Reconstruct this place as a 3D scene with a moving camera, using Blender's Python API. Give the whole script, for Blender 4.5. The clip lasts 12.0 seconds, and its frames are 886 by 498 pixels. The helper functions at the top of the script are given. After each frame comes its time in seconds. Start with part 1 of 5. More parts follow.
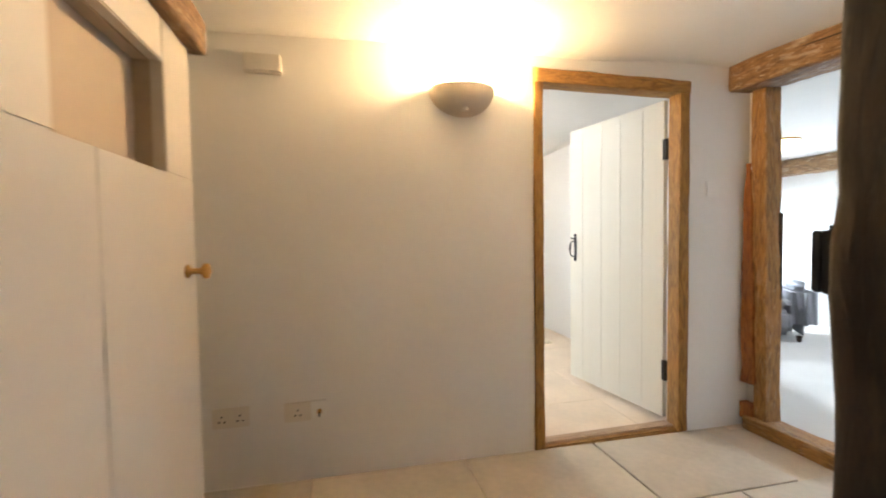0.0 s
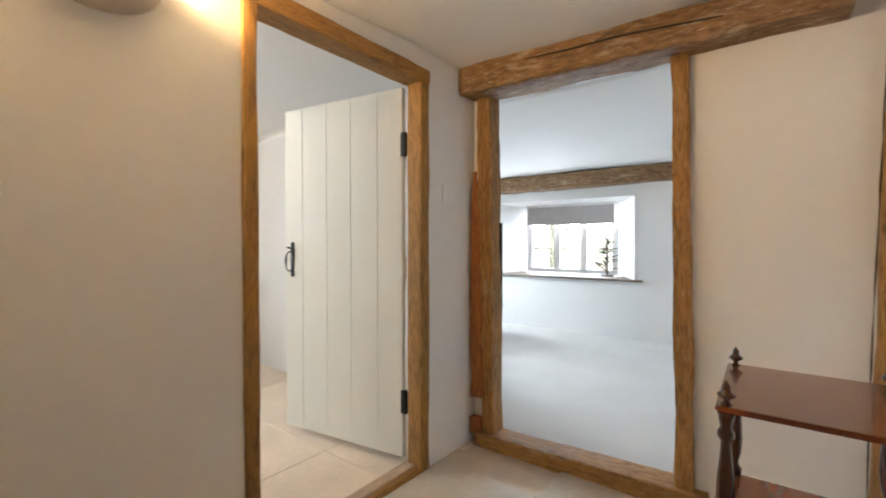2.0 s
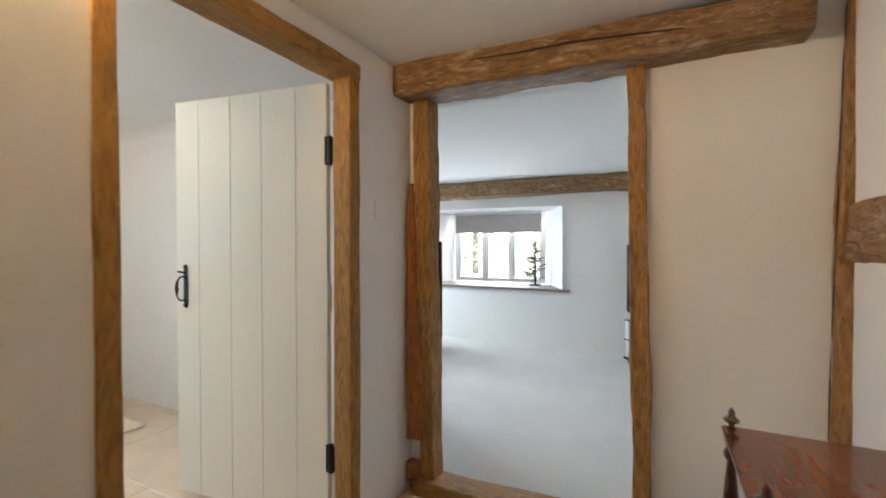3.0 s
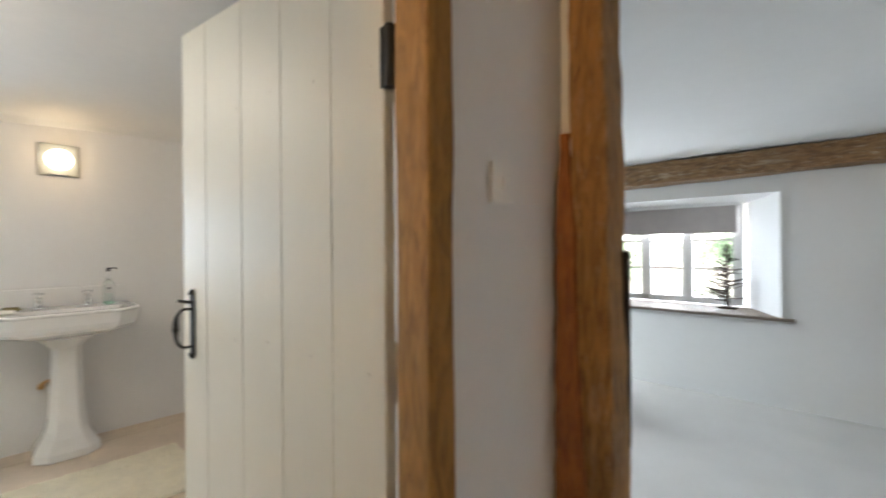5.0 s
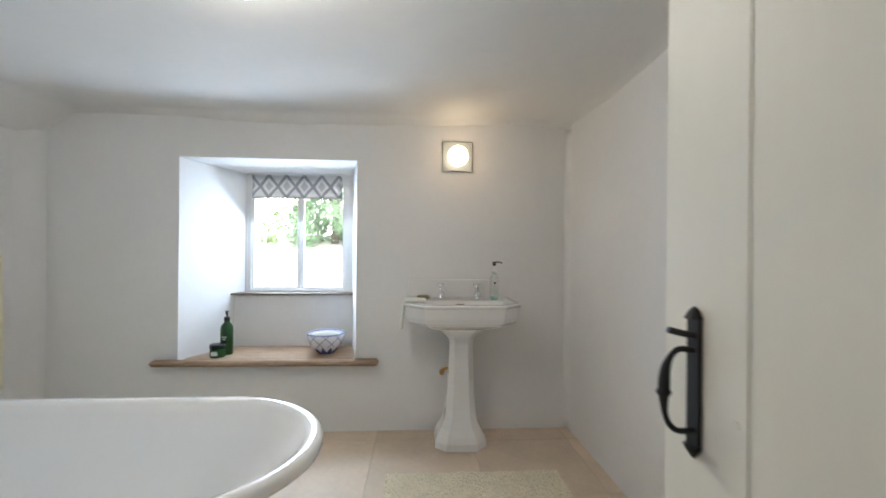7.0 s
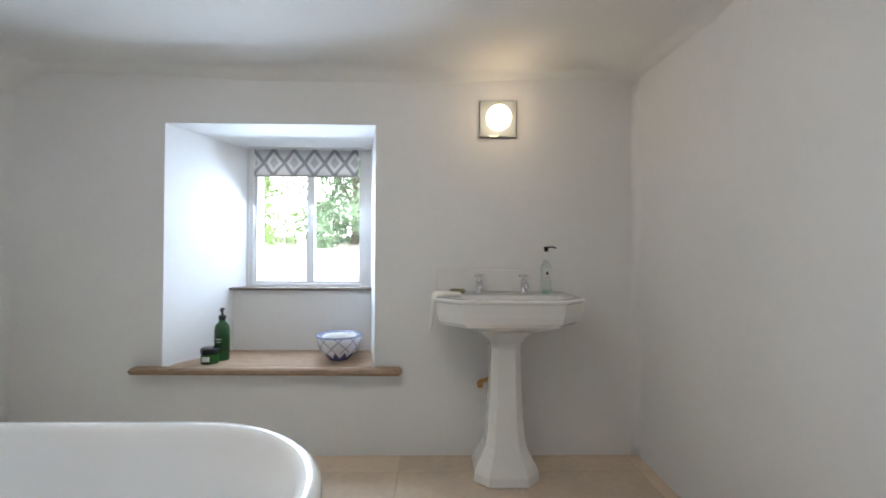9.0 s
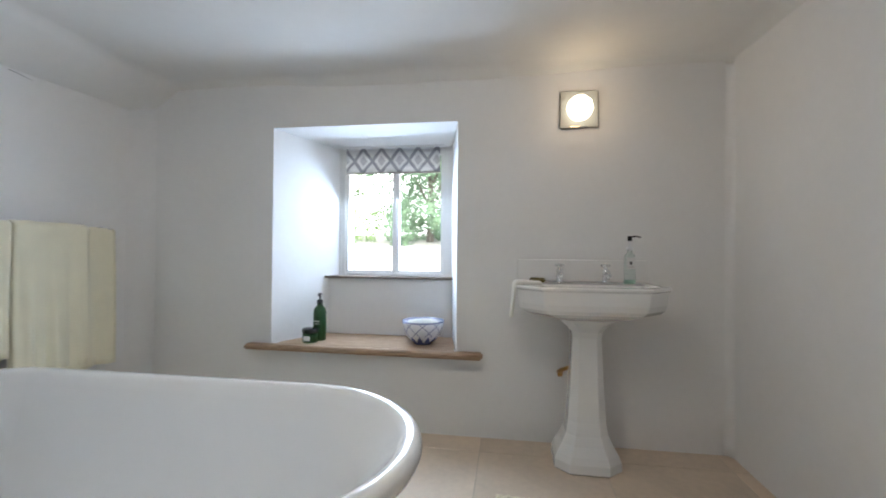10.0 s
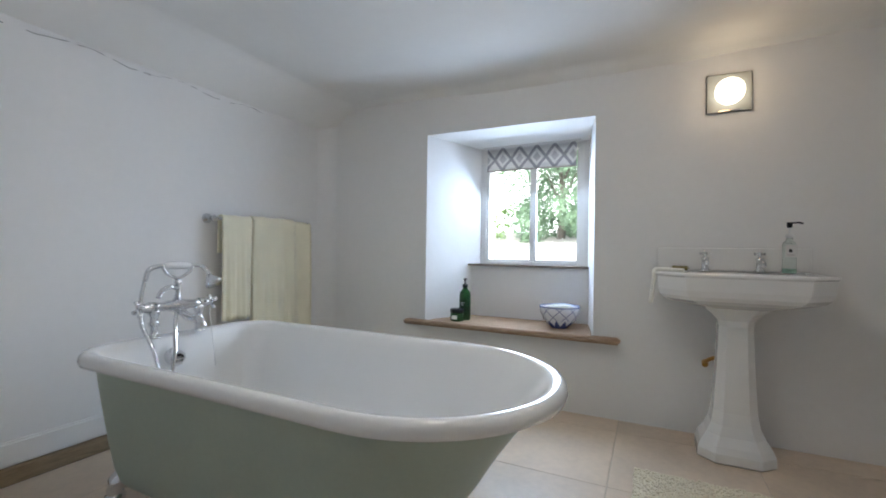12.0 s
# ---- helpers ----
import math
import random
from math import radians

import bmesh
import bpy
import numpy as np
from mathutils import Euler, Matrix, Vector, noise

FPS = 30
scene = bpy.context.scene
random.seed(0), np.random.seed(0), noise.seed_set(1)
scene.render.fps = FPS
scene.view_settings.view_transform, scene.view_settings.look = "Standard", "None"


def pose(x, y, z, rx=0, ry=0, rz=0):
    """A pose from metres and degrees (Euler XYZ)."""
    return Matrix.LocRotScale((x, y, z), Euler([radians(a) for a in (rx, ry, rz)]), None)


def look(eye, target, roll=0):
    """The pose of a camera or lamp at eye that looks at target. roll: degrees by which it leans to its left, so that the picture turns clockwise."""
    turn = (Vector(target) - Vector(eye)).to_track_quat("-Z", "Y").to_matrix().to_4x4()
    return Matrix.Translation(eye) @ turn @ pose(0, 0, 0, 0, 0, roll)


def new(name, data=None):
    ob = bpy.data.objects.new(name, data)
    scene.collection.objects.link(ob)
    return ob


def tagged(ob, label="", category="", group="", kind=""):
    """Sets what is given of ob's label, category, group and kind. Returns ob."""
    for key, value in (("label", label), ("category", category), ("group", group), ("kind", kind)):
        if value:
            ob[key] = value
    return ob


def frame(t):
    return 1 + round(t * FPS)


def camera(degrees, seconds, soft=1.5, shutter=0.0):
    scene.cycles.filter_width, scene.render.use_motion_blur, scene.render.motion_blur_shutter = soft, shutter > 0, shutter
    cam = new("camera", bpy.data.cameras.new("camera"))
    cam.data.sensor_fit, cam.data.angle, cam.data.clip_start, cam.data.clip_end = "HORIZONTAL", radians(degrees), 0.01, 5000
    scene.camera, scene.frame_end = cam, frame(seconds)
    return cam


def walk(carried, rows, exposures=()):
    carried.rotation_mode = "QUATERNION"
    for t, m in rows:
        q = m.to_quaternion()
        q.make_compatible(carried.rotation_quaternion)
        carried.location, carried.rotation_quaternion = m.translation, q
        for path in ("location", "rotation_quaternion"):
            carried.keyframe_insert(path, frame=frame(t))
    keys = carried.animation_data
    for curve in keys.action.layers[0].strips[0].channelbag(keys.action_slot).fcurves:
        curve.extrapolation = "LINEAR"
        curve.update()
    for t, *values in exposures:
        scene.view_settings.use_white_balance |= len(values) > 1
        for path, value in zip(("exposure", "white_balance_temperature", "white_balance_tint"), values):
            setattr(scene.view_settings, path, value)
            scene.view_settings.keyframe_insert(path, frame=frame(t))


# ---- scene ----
# ======== camera and walk ========
cam = camera(92.2, 12.0, soft=1.8, shutter=0.4)
PATH = [
    (0, (0.09, -0.159, 1.139), (0.567, 1.781, 1.06), -0.8),
    (0.5, (0.15, 0.082, 1.107), (0.904, 1.934, 1.041), -0.4),
    (1, (0.205, 0.288, 1.125), (1.283, 1.972, 1.075), -0.2),
    (1.5, (0.277, 0.414, 1.129), (1.633, 1.884, 1.092), -0.0),
    (2, (0.35, 0.49, 1.113), (1.947, 1.695, 1.08), -0.0),
    (2.5, (0.428, 0.591, 1.131), (2.152, 1.605, 1.102), -0.0),
    (2.7, (0.456, 0.635, 1.176), (2.226, 1.566, 1.144), -0.2),
    (4.3, (1.231, 1.061, 1.253), (3.041, 1.912, 1.230), 0.1),
    (4.5, (1.289, 1.126, 1.249), (3.04, 2.091, 1.227), -0.0),
    (5, (1.392, 1.277, 1.229), (2.843, 2.654, 1.223), -0.4),
    (5.5, (1.397, 1.406, 1.202), (2.442, 3.112, 1.206), -0.2),
    (6, (1.409, 1.64, 1.193), (2.007, 3.548, 1.202), 0.1),
    (6.5, (1.415, 1.847, 1.198), (1.703, 3.826, 1.201), 0.3),
    (7, (1.412, 2.108, 1.188), (1.538, 4.104, 1.191), 0.5),
    (9, (1.35, 2.632, 1.078), (1.383, 4.632, 1.099), 0.3),
    (9.5, (1.327, 2.598, 1.061), (1.209, 4.595, 1.074), 0.4),
    (10, (1.312, 2.539, 1.026), (1.007, 4.515, 1.042), 0.5),
    (10.5, (1.285, 2.467, 1.013), (0.815, 4.411, 1.022), 0.5),
    (11, (1.287, 2.392, 0.992), (0.626, 4.28, 1.0), 0.7),
    (11.5, (1.284, 2.328, 0.964), (0.494, 4.165, 0.975), 0.8),
    (12, (1.315, 2.275, 0.965), (0.445, 4.076, 0.968), 0.8),
]
walk(cam, [(t, look(eye, target, roll)) for t, eye, target, roll in PATH],
     exposures=[(0.0, 1.46, 6700, 10), (1.5, 1.16, 6700, 10), (2.7, 0.82, 6650, 10), (4.5, 0.5, 6850, 10), (5.5, 0.53, 6700, 10),
                (6.5, 0.32, 6450, 10), (7.0, 0.18, 6400, 10), (9.0, 0.05, 6300, 11), (12.0, -0.17, 6140, 11)])

# ======== world and daylight ========
world = bpy.data.worlds.new("world")
scene.world = world
world.use_nodes = True
wn = world.node_tree
sky = wn.nodes.new("ShaderNodeTexSky")
sky.sky_type = "NISHITA"
sky.sun_disc = False
sky.sun_elevation = radians(48)
sky.sun_rotation = radians(200)
sky.air_density, sky.dust_density = 1.0, 3.0
wn.links.new(sky.outputs[0], wn.nodes["Background"].inputs[0])
wn.nodes["Background"].inputs[1].default_value = 0.15
sun = new("sun", bpy.data.lights.new("sun", "SUN"))
sun.data.energy, sun.data.angle, sun.data.color = 5.0, radians(12), (1.0, 0.96, 0.9)
sun.matrix_world = look((0, 0, 30), (-6, 16, 0))


def window_lamp(name, where, target, w, h, power, color, spread):
    """An area lamp in a window's opening, for the sky's light."""
    lamp = new(name, bpy.data.lights.new(name, "AREA"))
    lamp.data.shape, lamp.data.size, lamp.data.size_y = "RECTANGLE", w, h
    lamp.data.energy, lamp.data.color, lamp.data.spread = power, color, radians(spread)
    lamp.matrix_world = look(where, target)
    return lamp


window_lamp("daylight_bath", (0.53, 5.46, 1.27), (0.53, 3.0, -0.3), 0.62, 0.75, 27, (0.61, 0.78, 1.0), 180)
window_lamp("daylight_living_end", (4.75, 4.72, 1.2), (4.4, 2.7, -0.1), 0.55, 0.8, 38, (0.70, 0.86, 1.0), 130)
window_lamp("daylight_living", (5.97, 2.55, 1.15), (3.4, 2.4, 0.3), 1.15, 0.85, 39, (0.68, 0.81, 1.0), 160)


def bulb(name, where, power, color, radius=0.04):
    lamp = new(name, bpy.data.lights.new(name, "POINT"))
    lamp.data.energy, lamp.data.color, lamp.data.shadow_soft_size = power, color, radius
    lamp.location = where
    return lamp


bulb("bulb_sconce", (0.67, 1.733, 1.839), 23, (1.0, 0.67, 0.34), 0.05)
bulb("bulb_wall_bath", (1.68, 4.72, 1.80), 0.6, (1.0, 0.64, 0.30), 0.05)

# ======== materials ========
def mat(name, color, rough=0.5, metal=0.0, scale=6.0, vary=0.08, fine=60.0, bump=0.1, dist=0.004, coat=0.0, trans=0.0, ior=1.45,
        tint=None, stretch=(1, 1, 1), sheen=0.0, obj_random=0.0, island=0.0):
    """Principled surface with large stains, fine grain and relief."""
    m = bpy.data.materials.new(name)
    m.use_nodes = True
    t = m.node_tree
    n, l = t.nodes, t.links
    b = n["Principled BSDF"]
    b.inputs["Roughness"].default_value = rough
    b.inputs["Metallic"].default_value = metal
    b.inputs["Coat Weight"].default_value = coat
    b.inputs["Coat Roughness"].default_value = 0.08
    b.inputs["Transmission Weight"].default_value = trans
    b.inputs["IOR"].default_value = ior
    b.inputs["Sheen Weight"].default_value = sheen
    co = n.new("ShaderNodeTexCoord")
    mp = n.new("ShaderNodeMapping")
    mp.inputs["Scale"].default_value = stretch
    l.new(co.outputs["Object"], mp.inputs[0])
    big = n.new("ShaderNodeTexNoise")
    big.inputs["Scale"].default_value = scale
    big.inputs["Detail"].default_value = 5
    l.new(mp.outputs[0], big.inputs[0])
    small = n.new("ShaderNodeTexNoise")
    small.inputs["Scale"].default_value = fine
    small.inputs["Detail"].default_value = 4
    l.new(mp.outputs[0], small.inputs[0])
    ramp = n.new("ShaderNodeValToRGB")
    dark = tuple(c * (1 - vary) for c in (tint or color))
    light = tuple(min(1, c * (1 + vary)) for c in color)
    ramp.color_ramp.elements[0].position, ramp.color_ramp.elements[1].position = 0.3, 0.7
    ramp.color_ramp.elements[0].color, ramp.color_ramp.elements[1].color = (*dark, 1), (*light, 1)
    mix = n.new("ShaderNodeMath")
    mix.operation = "MULTIPLY_ADD"
    l.new(small.outputs[0], mix.inputs[0])
    mix.inputs[1].default_value = 0.35
    sub = n.new("ShaderNodeMath")
    sub.operation = "MULTIPLY_ADD"
    l.new(big.outputs[0], sub.inputs[0])
    sub.inputs[1].default_value, sub.inputs[2].default_value = 0.8, -0.08
    l.new(sub.outputs[0], mix.inputs[2])
    last = mix.outputs[0]
    if obj_random or island:
        r = n.new("ShaderNodeObjectInfo") if obj_random else n.new("ShaderNodeNewGeometry")
        add = n.new("ShaderNodeMath")
        add.operation = "MULTIPLY_ADD"
        l.new(r.outputs["Random" if obj_random else "Random Per Island"], add.inputs[0])
        add.inputs[1].default_value = obj_random or island
        l.new(last, add.inputs[2])
        shift = n.new("ShaderNodeMath")
        shift.operation = "SUBTRACT"
        l.new(add.outputs[0], shift.inputs[0])
        shift.inputs[1].default_value = (obj_random or island) / 2
        last = shift.outputs[0]
    l.new(last, ramp.inputs[0])
    l.new(ramp.outputs[0], b.inputs["Base Color"])
    rr = n.new("ShaderNodeMapRange")
    rr.inputs[3].default_value, rr.inputs[4].default_value = max(0.02, rough - 0.08), min(1, rough + 0.08)
    l.new(big.outputs[0], rr.inputs[0])
    l.new(rr.outputs[0], b.inputs["Roughness"])
    if bump:
        bp = n.new("ShaderNodeBump")
        bp.inputs["Strength"].default_value, bp.inputs["Distance"].default_value = bump, dist
        l.new(mix.outputs[0], bp.inputs["Height"])
        l.new(bp.outputs[0], b.inputs["Normal"])
    m["ramp"] = ramp.name
    return m


def glow(name, color, strength):
    m = bpy.data.materials.new(name)
    m.use_nodes = True
    b = m.node_tree.nodes["Principled BSDF"]
    b.inputs["Base Color"].default_value = (0.9, 0.9, 0.88, 1)
    b.inputs["Emission Color"].default_value = (*color, 1)
    b.inputs["Emission Strength"].default_value = strength
    return m


def pane_glass(name):
    """Thin clear window glass: mostly see-through, with a gloss."""
    m = bpy.data.materials.new(name)
    m.use_nodes = True
    n, l = m.node_tree.nodes, m.node_tree.links
    n.remove(n["Principled BSDF"])
    tr, gl, mx, fr = (n.new(k) for k in ("ShaderNodeBsdfTransparent", "ShaderNodeBsdfGlossy", "ShaderNodeMixShader", "ShaderNodeFresnel"))
    gl.inputs["Roughness"].default_value = 0.02
    l.new(fr.outputs[0], mx.inputs[0])
    l.new(tr.outputs[0], mx.inputs[1])
    l.new(gl.outputs[0], mx.inputs[2])
    l.new(mx.outputs[0], n["Material Output"].inputs[0])
    return m


def timber(name, base, dark, pale, lime=0.5, axis="Z"):
    """Old timber: grain along its length, dark checks, traces of limewash."""
    m = bpy.data.materials.new(name)
    m.use_nodes = True
    n, l = m.node_tree.nodes, m.node_tree.links
    b = n["Principled BSDF"]
    b.inputs["Roughness"].default_value = 0.68
    co = n.new("ShaderNodeTexCoord")
    mp = n.new("ShaderNodeMapping")
    st = {"X": (2.2, 10, 10), "Y": (10, 2.2, 10), "Z": (10, 10, 2.2)}[axis]
    mp.inputs["Scale"].default_value = st
    l.new(co.outputs["Object"], mp.inputs[0])
    g = n.new("ShaderNodeTexNoise")
    g.inputs["Scale"].default_value, g.inputs["Detail"].default_value, g.inputs["Distortion"].default_value = 3.0, 9, 2.2
    l.new(mp.outputs[0], g.inputs[0])
    r = n.new("ShaderNodeValToRGB")
    e = r.color_ramp.elements
    e[0].position, e[0].color = 0.24, (*dark, 1)
    e[1].position, e[1].color = 0.55, (*base, 1)
    mid = e.new(0.8)
    mid.color = (*[c * 1.25 for c in base], 1)
    l.new(g.outputs[0], r.inputs[0])
    s = n.new("ShaderNodeTexNoise")
    s.inputs["Scale"].default_value, s.inputs["Detail"].default_value, s.inputs["Roughness"].default_value = 9, 8, 0.7
    mp2 = n.new("ShaderNodeMapping")
    mp2.inputs["Scale"].default_value = {"X": (0.5, 2, 2), "Y": (2, 0.5, 2), "Z": (2, 2, 0.5)}[axis]
    l.new(co.outputs["Object"], mp2.inputs[0])
    l.new(mp2.outputs[0], s.inputs[0])
    lr = n.new("ShaderNodeMapRange")
    lr.inputs[1].default_value, lr.inputs[2].default_value = 0.56, 0.72
    lr.inputs[4].default_value = lime
    l.new(s.outputs[0], lr.inputs[0])
    mx = n.new("ShaderNodeMix")
    mx.data_type = "RGBA"
    l.new(lr.outputs[0], mx.inputs[0])
    l.new(r.outputs[0], mx.inputs[6])
    mx.inputs[7].default_value = (*pale, 1)
    fk = n.new("ShaderNodeTexNoise")
    fk.inputs["Scale"].default_value, fk.inputs["Detail"].default_value, fk.inputs["Roughness"].default_value = 34, 8, 0.8
    l.new(mp2.outputs[0], fk.inputs[0])
    fr = n.new("ShaderNodeMapRange")
    fr.inputs[1].default_value, fr.inputs[2].default_value, fr.inputs[4].default_value = 0.57, 0.64, lime * 0.9
    l.new(fk.outputs[0], fr.inputs[0])
    dk = n.new("ShaderNodeMapRange")
    dk.inputs[1].default_value, dk.inputs[2].default_value, dk.inputs[3].default_value, dk.inputs[4].default_value = 0.34, 0.46, 0.7, 0.0
    l.new(fk.outputs[0], dk.inputs[0])
    m2, m3 = n.new("ShaderNodeMix"), n.new("ShaderNodeMix")
    m2.data_type = m3.data_type = "RGBA"
    l.new(fr.outputs[0], m2.inputs[0])
    l.new(mx.outputs[2], m2.inputs[6])
    m2.inputs[7].default_value = (*pale, 1)
    l.new(dk.outputs[0], m3.inputs[0])
    l.new(m2.outputs[2], m3.inputs[6])
    m3.inputs[7].default_value = (*dark, 1)
    l.new(m3.outputs[2], b.inputs["Base Color"])
    hsum = n.new("ShaderNodeMath")
    hsum.operation = "ADD"
    l.new(g.outputs[0], hsum.inputs[0])
    l.new(fk.outputs[0], hsum.inputs[1])
    bp = n.new("ShaderNodeBump")
    bp.inputs["Strength"].default_value, bp.inputs["Distance"].default_value = 0.6, 0.006
    l.new(hsum.outputs[0], bp.inputs["Height"])
    l.new(bp.outputs[0], b.inputs["Normal"])
    return m


M_PLASTER = mat("limewashed_plaster", (0.81, 0.80, 0.785), 0.75, scale=1.6, vary=0.025, fine=26, bump=0.22, dist=0.006)
M_CEIL = mat("ceiling_plaster", (0.80, 0.79, 0.765), 0.8, scale=1.4, vary=0.025, fine=18, bump=0.2, dist=0.008)
M_DOOR = mat("cream_gloss_paint", (0.80, 0.775, 0.69), 0.45, scale=3, vary=0.02, fine=40, bump=0.06, dist=0.002, stretch=(1, 1, 0.2))
M_TANBOARD = mat("tan_board", (0.50, 0.40, 0.29), 0.55, scale=4, vary=0.05, fine=40, bump=0.06)
M_WHITE = mat("white_gloss_paint", (0.82, 0.81, 0.79), 0.35, scale=5, vary=0.02, fine=50, bump=0.05)
M_CUPBOARD = mat("old_cream_paint", (0.66, 0.61, 0.54), 0.5, scale=4, vary=0.03, fine=40, bump=0.06)
M_OAKFRAME = timber("stained_oak_frame", (0.37, 0.190, 0.045), (0.17, 0.080, 0.020), (0.52, 0.35, 0.17), 0.2, "Z")
M_OAKFRAME_H = timber("stained_oak_frame_level", (0.37, 0.190, 0.045), (0.17, 0.080, 0.020), (0.52, 0.35, 0.17), 0.2, "X")
M_BEAM_Y = timber("old_beam", (0.27, 0.150, 0.064), (0.09, 0.042, 0.016), (0.64, 0.55, 0.42), 0.8, "Y")
M_POST = timber("old_post", (0.37, 0.190, 0.058), (0.13, 0.058, 0.018), (0.62, 0.51, 0.36), 0.5, "Z")
M_BEAM_X = timber("old_rail", (0.34, 0.19, 0.085), (0.10, 0.045, 0.02), (0.66, 0.56, 0.44), 0.65, "X")
M_SILLBEAM = timber("worn_oak_sill_beam", (0.38, 0.195, 0.055), (0.15, 0.070, 0.02), (0.62, 0.51, 0.36), 0.5, "Y")
M_DARKOAK = timber("dark_oak", (0.035, 0.018, 0.008), (0.012, 0.006, 0.003), (0.16, 0.09, 0.04), 0.25, "Z")
M_REDWOOD = timber("raw_red_timber", (0.36, 0.125, 0.032), (0.15, 0.042, 0.013), (0.42, 0.25, 0.14), 0.3, "Z")
M_SILL = timber("oak_sill", (0.45, 0.31, 0.20), (0.33, 0.21, 0.13), (0.55, 0.42, 0.3), 0.2, "X")
M_FILLET = timber("brown_fillet", (0.30, 0.22, 0.13), (0.2, 0.14, 0.08), (0.45, 0.36, 0.25), 0.2, "Y")
M_SILLGREY = timber("greyed_sill", (0.22, 0.17, 0.13), (0.13, 0.1, 0.075), (0.4, 0.36, 0.3), 0.25, "Y")
M_MAHOG = mat("polished_mahogany", (0.16, 0.045, 0.016), 0.22, scale=3, vary=0.35, fine=40, bump=0.03, coat=0.5, stretch=(1, 6, 6))
M_MAHOG_DARK = mat("dark_mahogany", (0.05, 0.017, 0.008), 0.25, scale=5, vary=0.3, fine=40, bump=0.03, coat=0.5)
M_SLAB = mat("limestone_slab", (0.52, 0.46, 0.375), 0.36, scale=4, vary=0.14, fine=30, bump=0.12, dist=0.004, obj_random=0.35)
M_TILE = mat("cream_limestone", (0.68, 0.55, 0.42), 0.36, scale=3, vary=0.12, fine=30, bump=0.08, dist=0.003, obj_random=0.3)
M_GROUT = mat("grout", (0.58, 0.49, 0.385), 0.8, scale=8, vary=0.1)
M_CARPET = mat("pale_carpet", (0.53, 0.505, 0.475), 0.95, scale=3, vary=0.06, fine=300, bump=0.5, dist=0.004, sheen=0.3)
M_ENAMEL = mat("white_enamel", (0.82, 0.82, 0.81), 0.08, scale=3, vary=0.01, fine=20, bump=0.0, coat=0.6)
M_CERAMIC = mat("white_vitreous_china", (0.83, 0.82, 0.80), 0.1, scale=3, vary=0.01, fine=20, bump=0.0, coat=0.6)
M_SAGE = mat("sage_paint", (0.41, 0.48, 0.41), 0.45, scale=3, vary=0.05, fine=60, bump=0.06)
M_CHROME = mat("chrome", (0.72, 0.73, 0.75), 0.07, 1.0, vary=0.01, bump=0)
M_IRON = mat("black_iron", (0.025, 0.025, 0.025), 0.5, 0.4, scale=20, vary=0.3, fine=120, bump=0.3)
M_BRASS = mat("aged_brass", (0.48, 0.28, 0.09), 0.3, 1.0, scale=12, vary=0.2, bump=0.05)
M_BLACK = mat("black_plastic", (0.015, 0.015, 0.017), 0.25, scale=8, vary=0.1, bump=0.02)
M_SCREEN = mat("screen_glass", (0.020, 0.018, 0.032), -0.06, scale=3, vary=0.05, bump=0, ior=1.4)
M_ALU = mat("brushed_aluminium", (0.70, 0.71, 0.72), 0.35, 0.6, scale=20, vary=0.05, bump=0.05)
M_TOWEL = mat("cream_towelling", (0.84, 0.79, 0.60), 0.95, scale=6, vary=0.05, fine=350, bump=0.7, dist=0.004, sheen=0.4)
M_MAT = mat("cream_tufted_cotton", (0.80, 0.72, 0.55), 0.95, scale=10, vary=0.08, fine=200, bump=0.5, dist=0.004, sheen=0.4, island=0.15)
M_CLOTH = mat("white_flannel", (0.80, 0.79, 0.72), 0.95, fine=300, vary=0.04, bump=0.5, sheen=0.3)
M_SOFA = mat("grey_upholstery", (0.27, 0.27, 0.30), 0.9, scale=8, vary=0.1, fine=250, bump=0.4, sheen=0.3)
M_BLIND = mat("taupe_blind", (0.42, 0.38, 0.36), 0.85, scale=10, vary=0.06, fine=250, bump=0.25)
M_GREENGLASS = mat("green_glass", (0.03, 0.13, 0.035), 0.08, trans=0.55, scale=8, vary=0.05, bump=0)
M_CLEARGLASS = mat("clear_glass", (0.85, 0.93, 0.90), 0.03, trans=0.97, ior=1.18, vary=0.01, bump=0)
M_GLASS = pane_glass("window_glass")
M_PLASTERBOWL = mat("unglazed_plaster", (0.66, 0.58, 0.50), 0.8, scale=8, vary=0.04, fine=60, bump=0.1)
M_SOCKET = mat("white_plastic", (0.74, 0.70, 0.64), 0.4, vary=0.02, bump=0.02)
M_RED = mat("red_card", (0.55, 0.03, 0.02), 0.5, vary=0.08)
M_BLUE = mat("blue_card", (0.03, 0.10, 0.40), 0.5, vary=0.08)
M_PAPER = mat("white_card", (0.75, 0.74, 0.72), 0.6, vary=0.04)
M_YELLOW = mat("yellow_card", (0.6, 0.5, 0.15), 0.6, vary=0.05)
M_GRAVEL = mat("pale_gravel", (0.62, 0.60, 0.55), 0.9, scale=0.8, vary=0.12, fine=40, bump=0.4, dist=0.02)
M_LEAF = mat("leaves", (0.30, 0.45, 0.17), 0.6, scale=1.5, vary=0.3, fine=10, bump=0, island=0.5)
M_LEAF2 = mat("dark_leaves", (0.24, 0.36, 0.22), 0.6, scale=1.5, vary=0.3, fine=10, bump=0, island=0.5)
M_BARK = mat("bark", (0.15, 0.135, 0.11), 0.9, scale=10, vary=0.3, fine=60, bump=0.6, dist=0.02)
M_OPAL_BATH = glow("opal_glass_lit", (1.0, 0.94, 0.84), 22.0)
M_OPAL_WALL = glow("opal_wall_glass_lit", (1.0, 0.86, 0.62), 5.0)
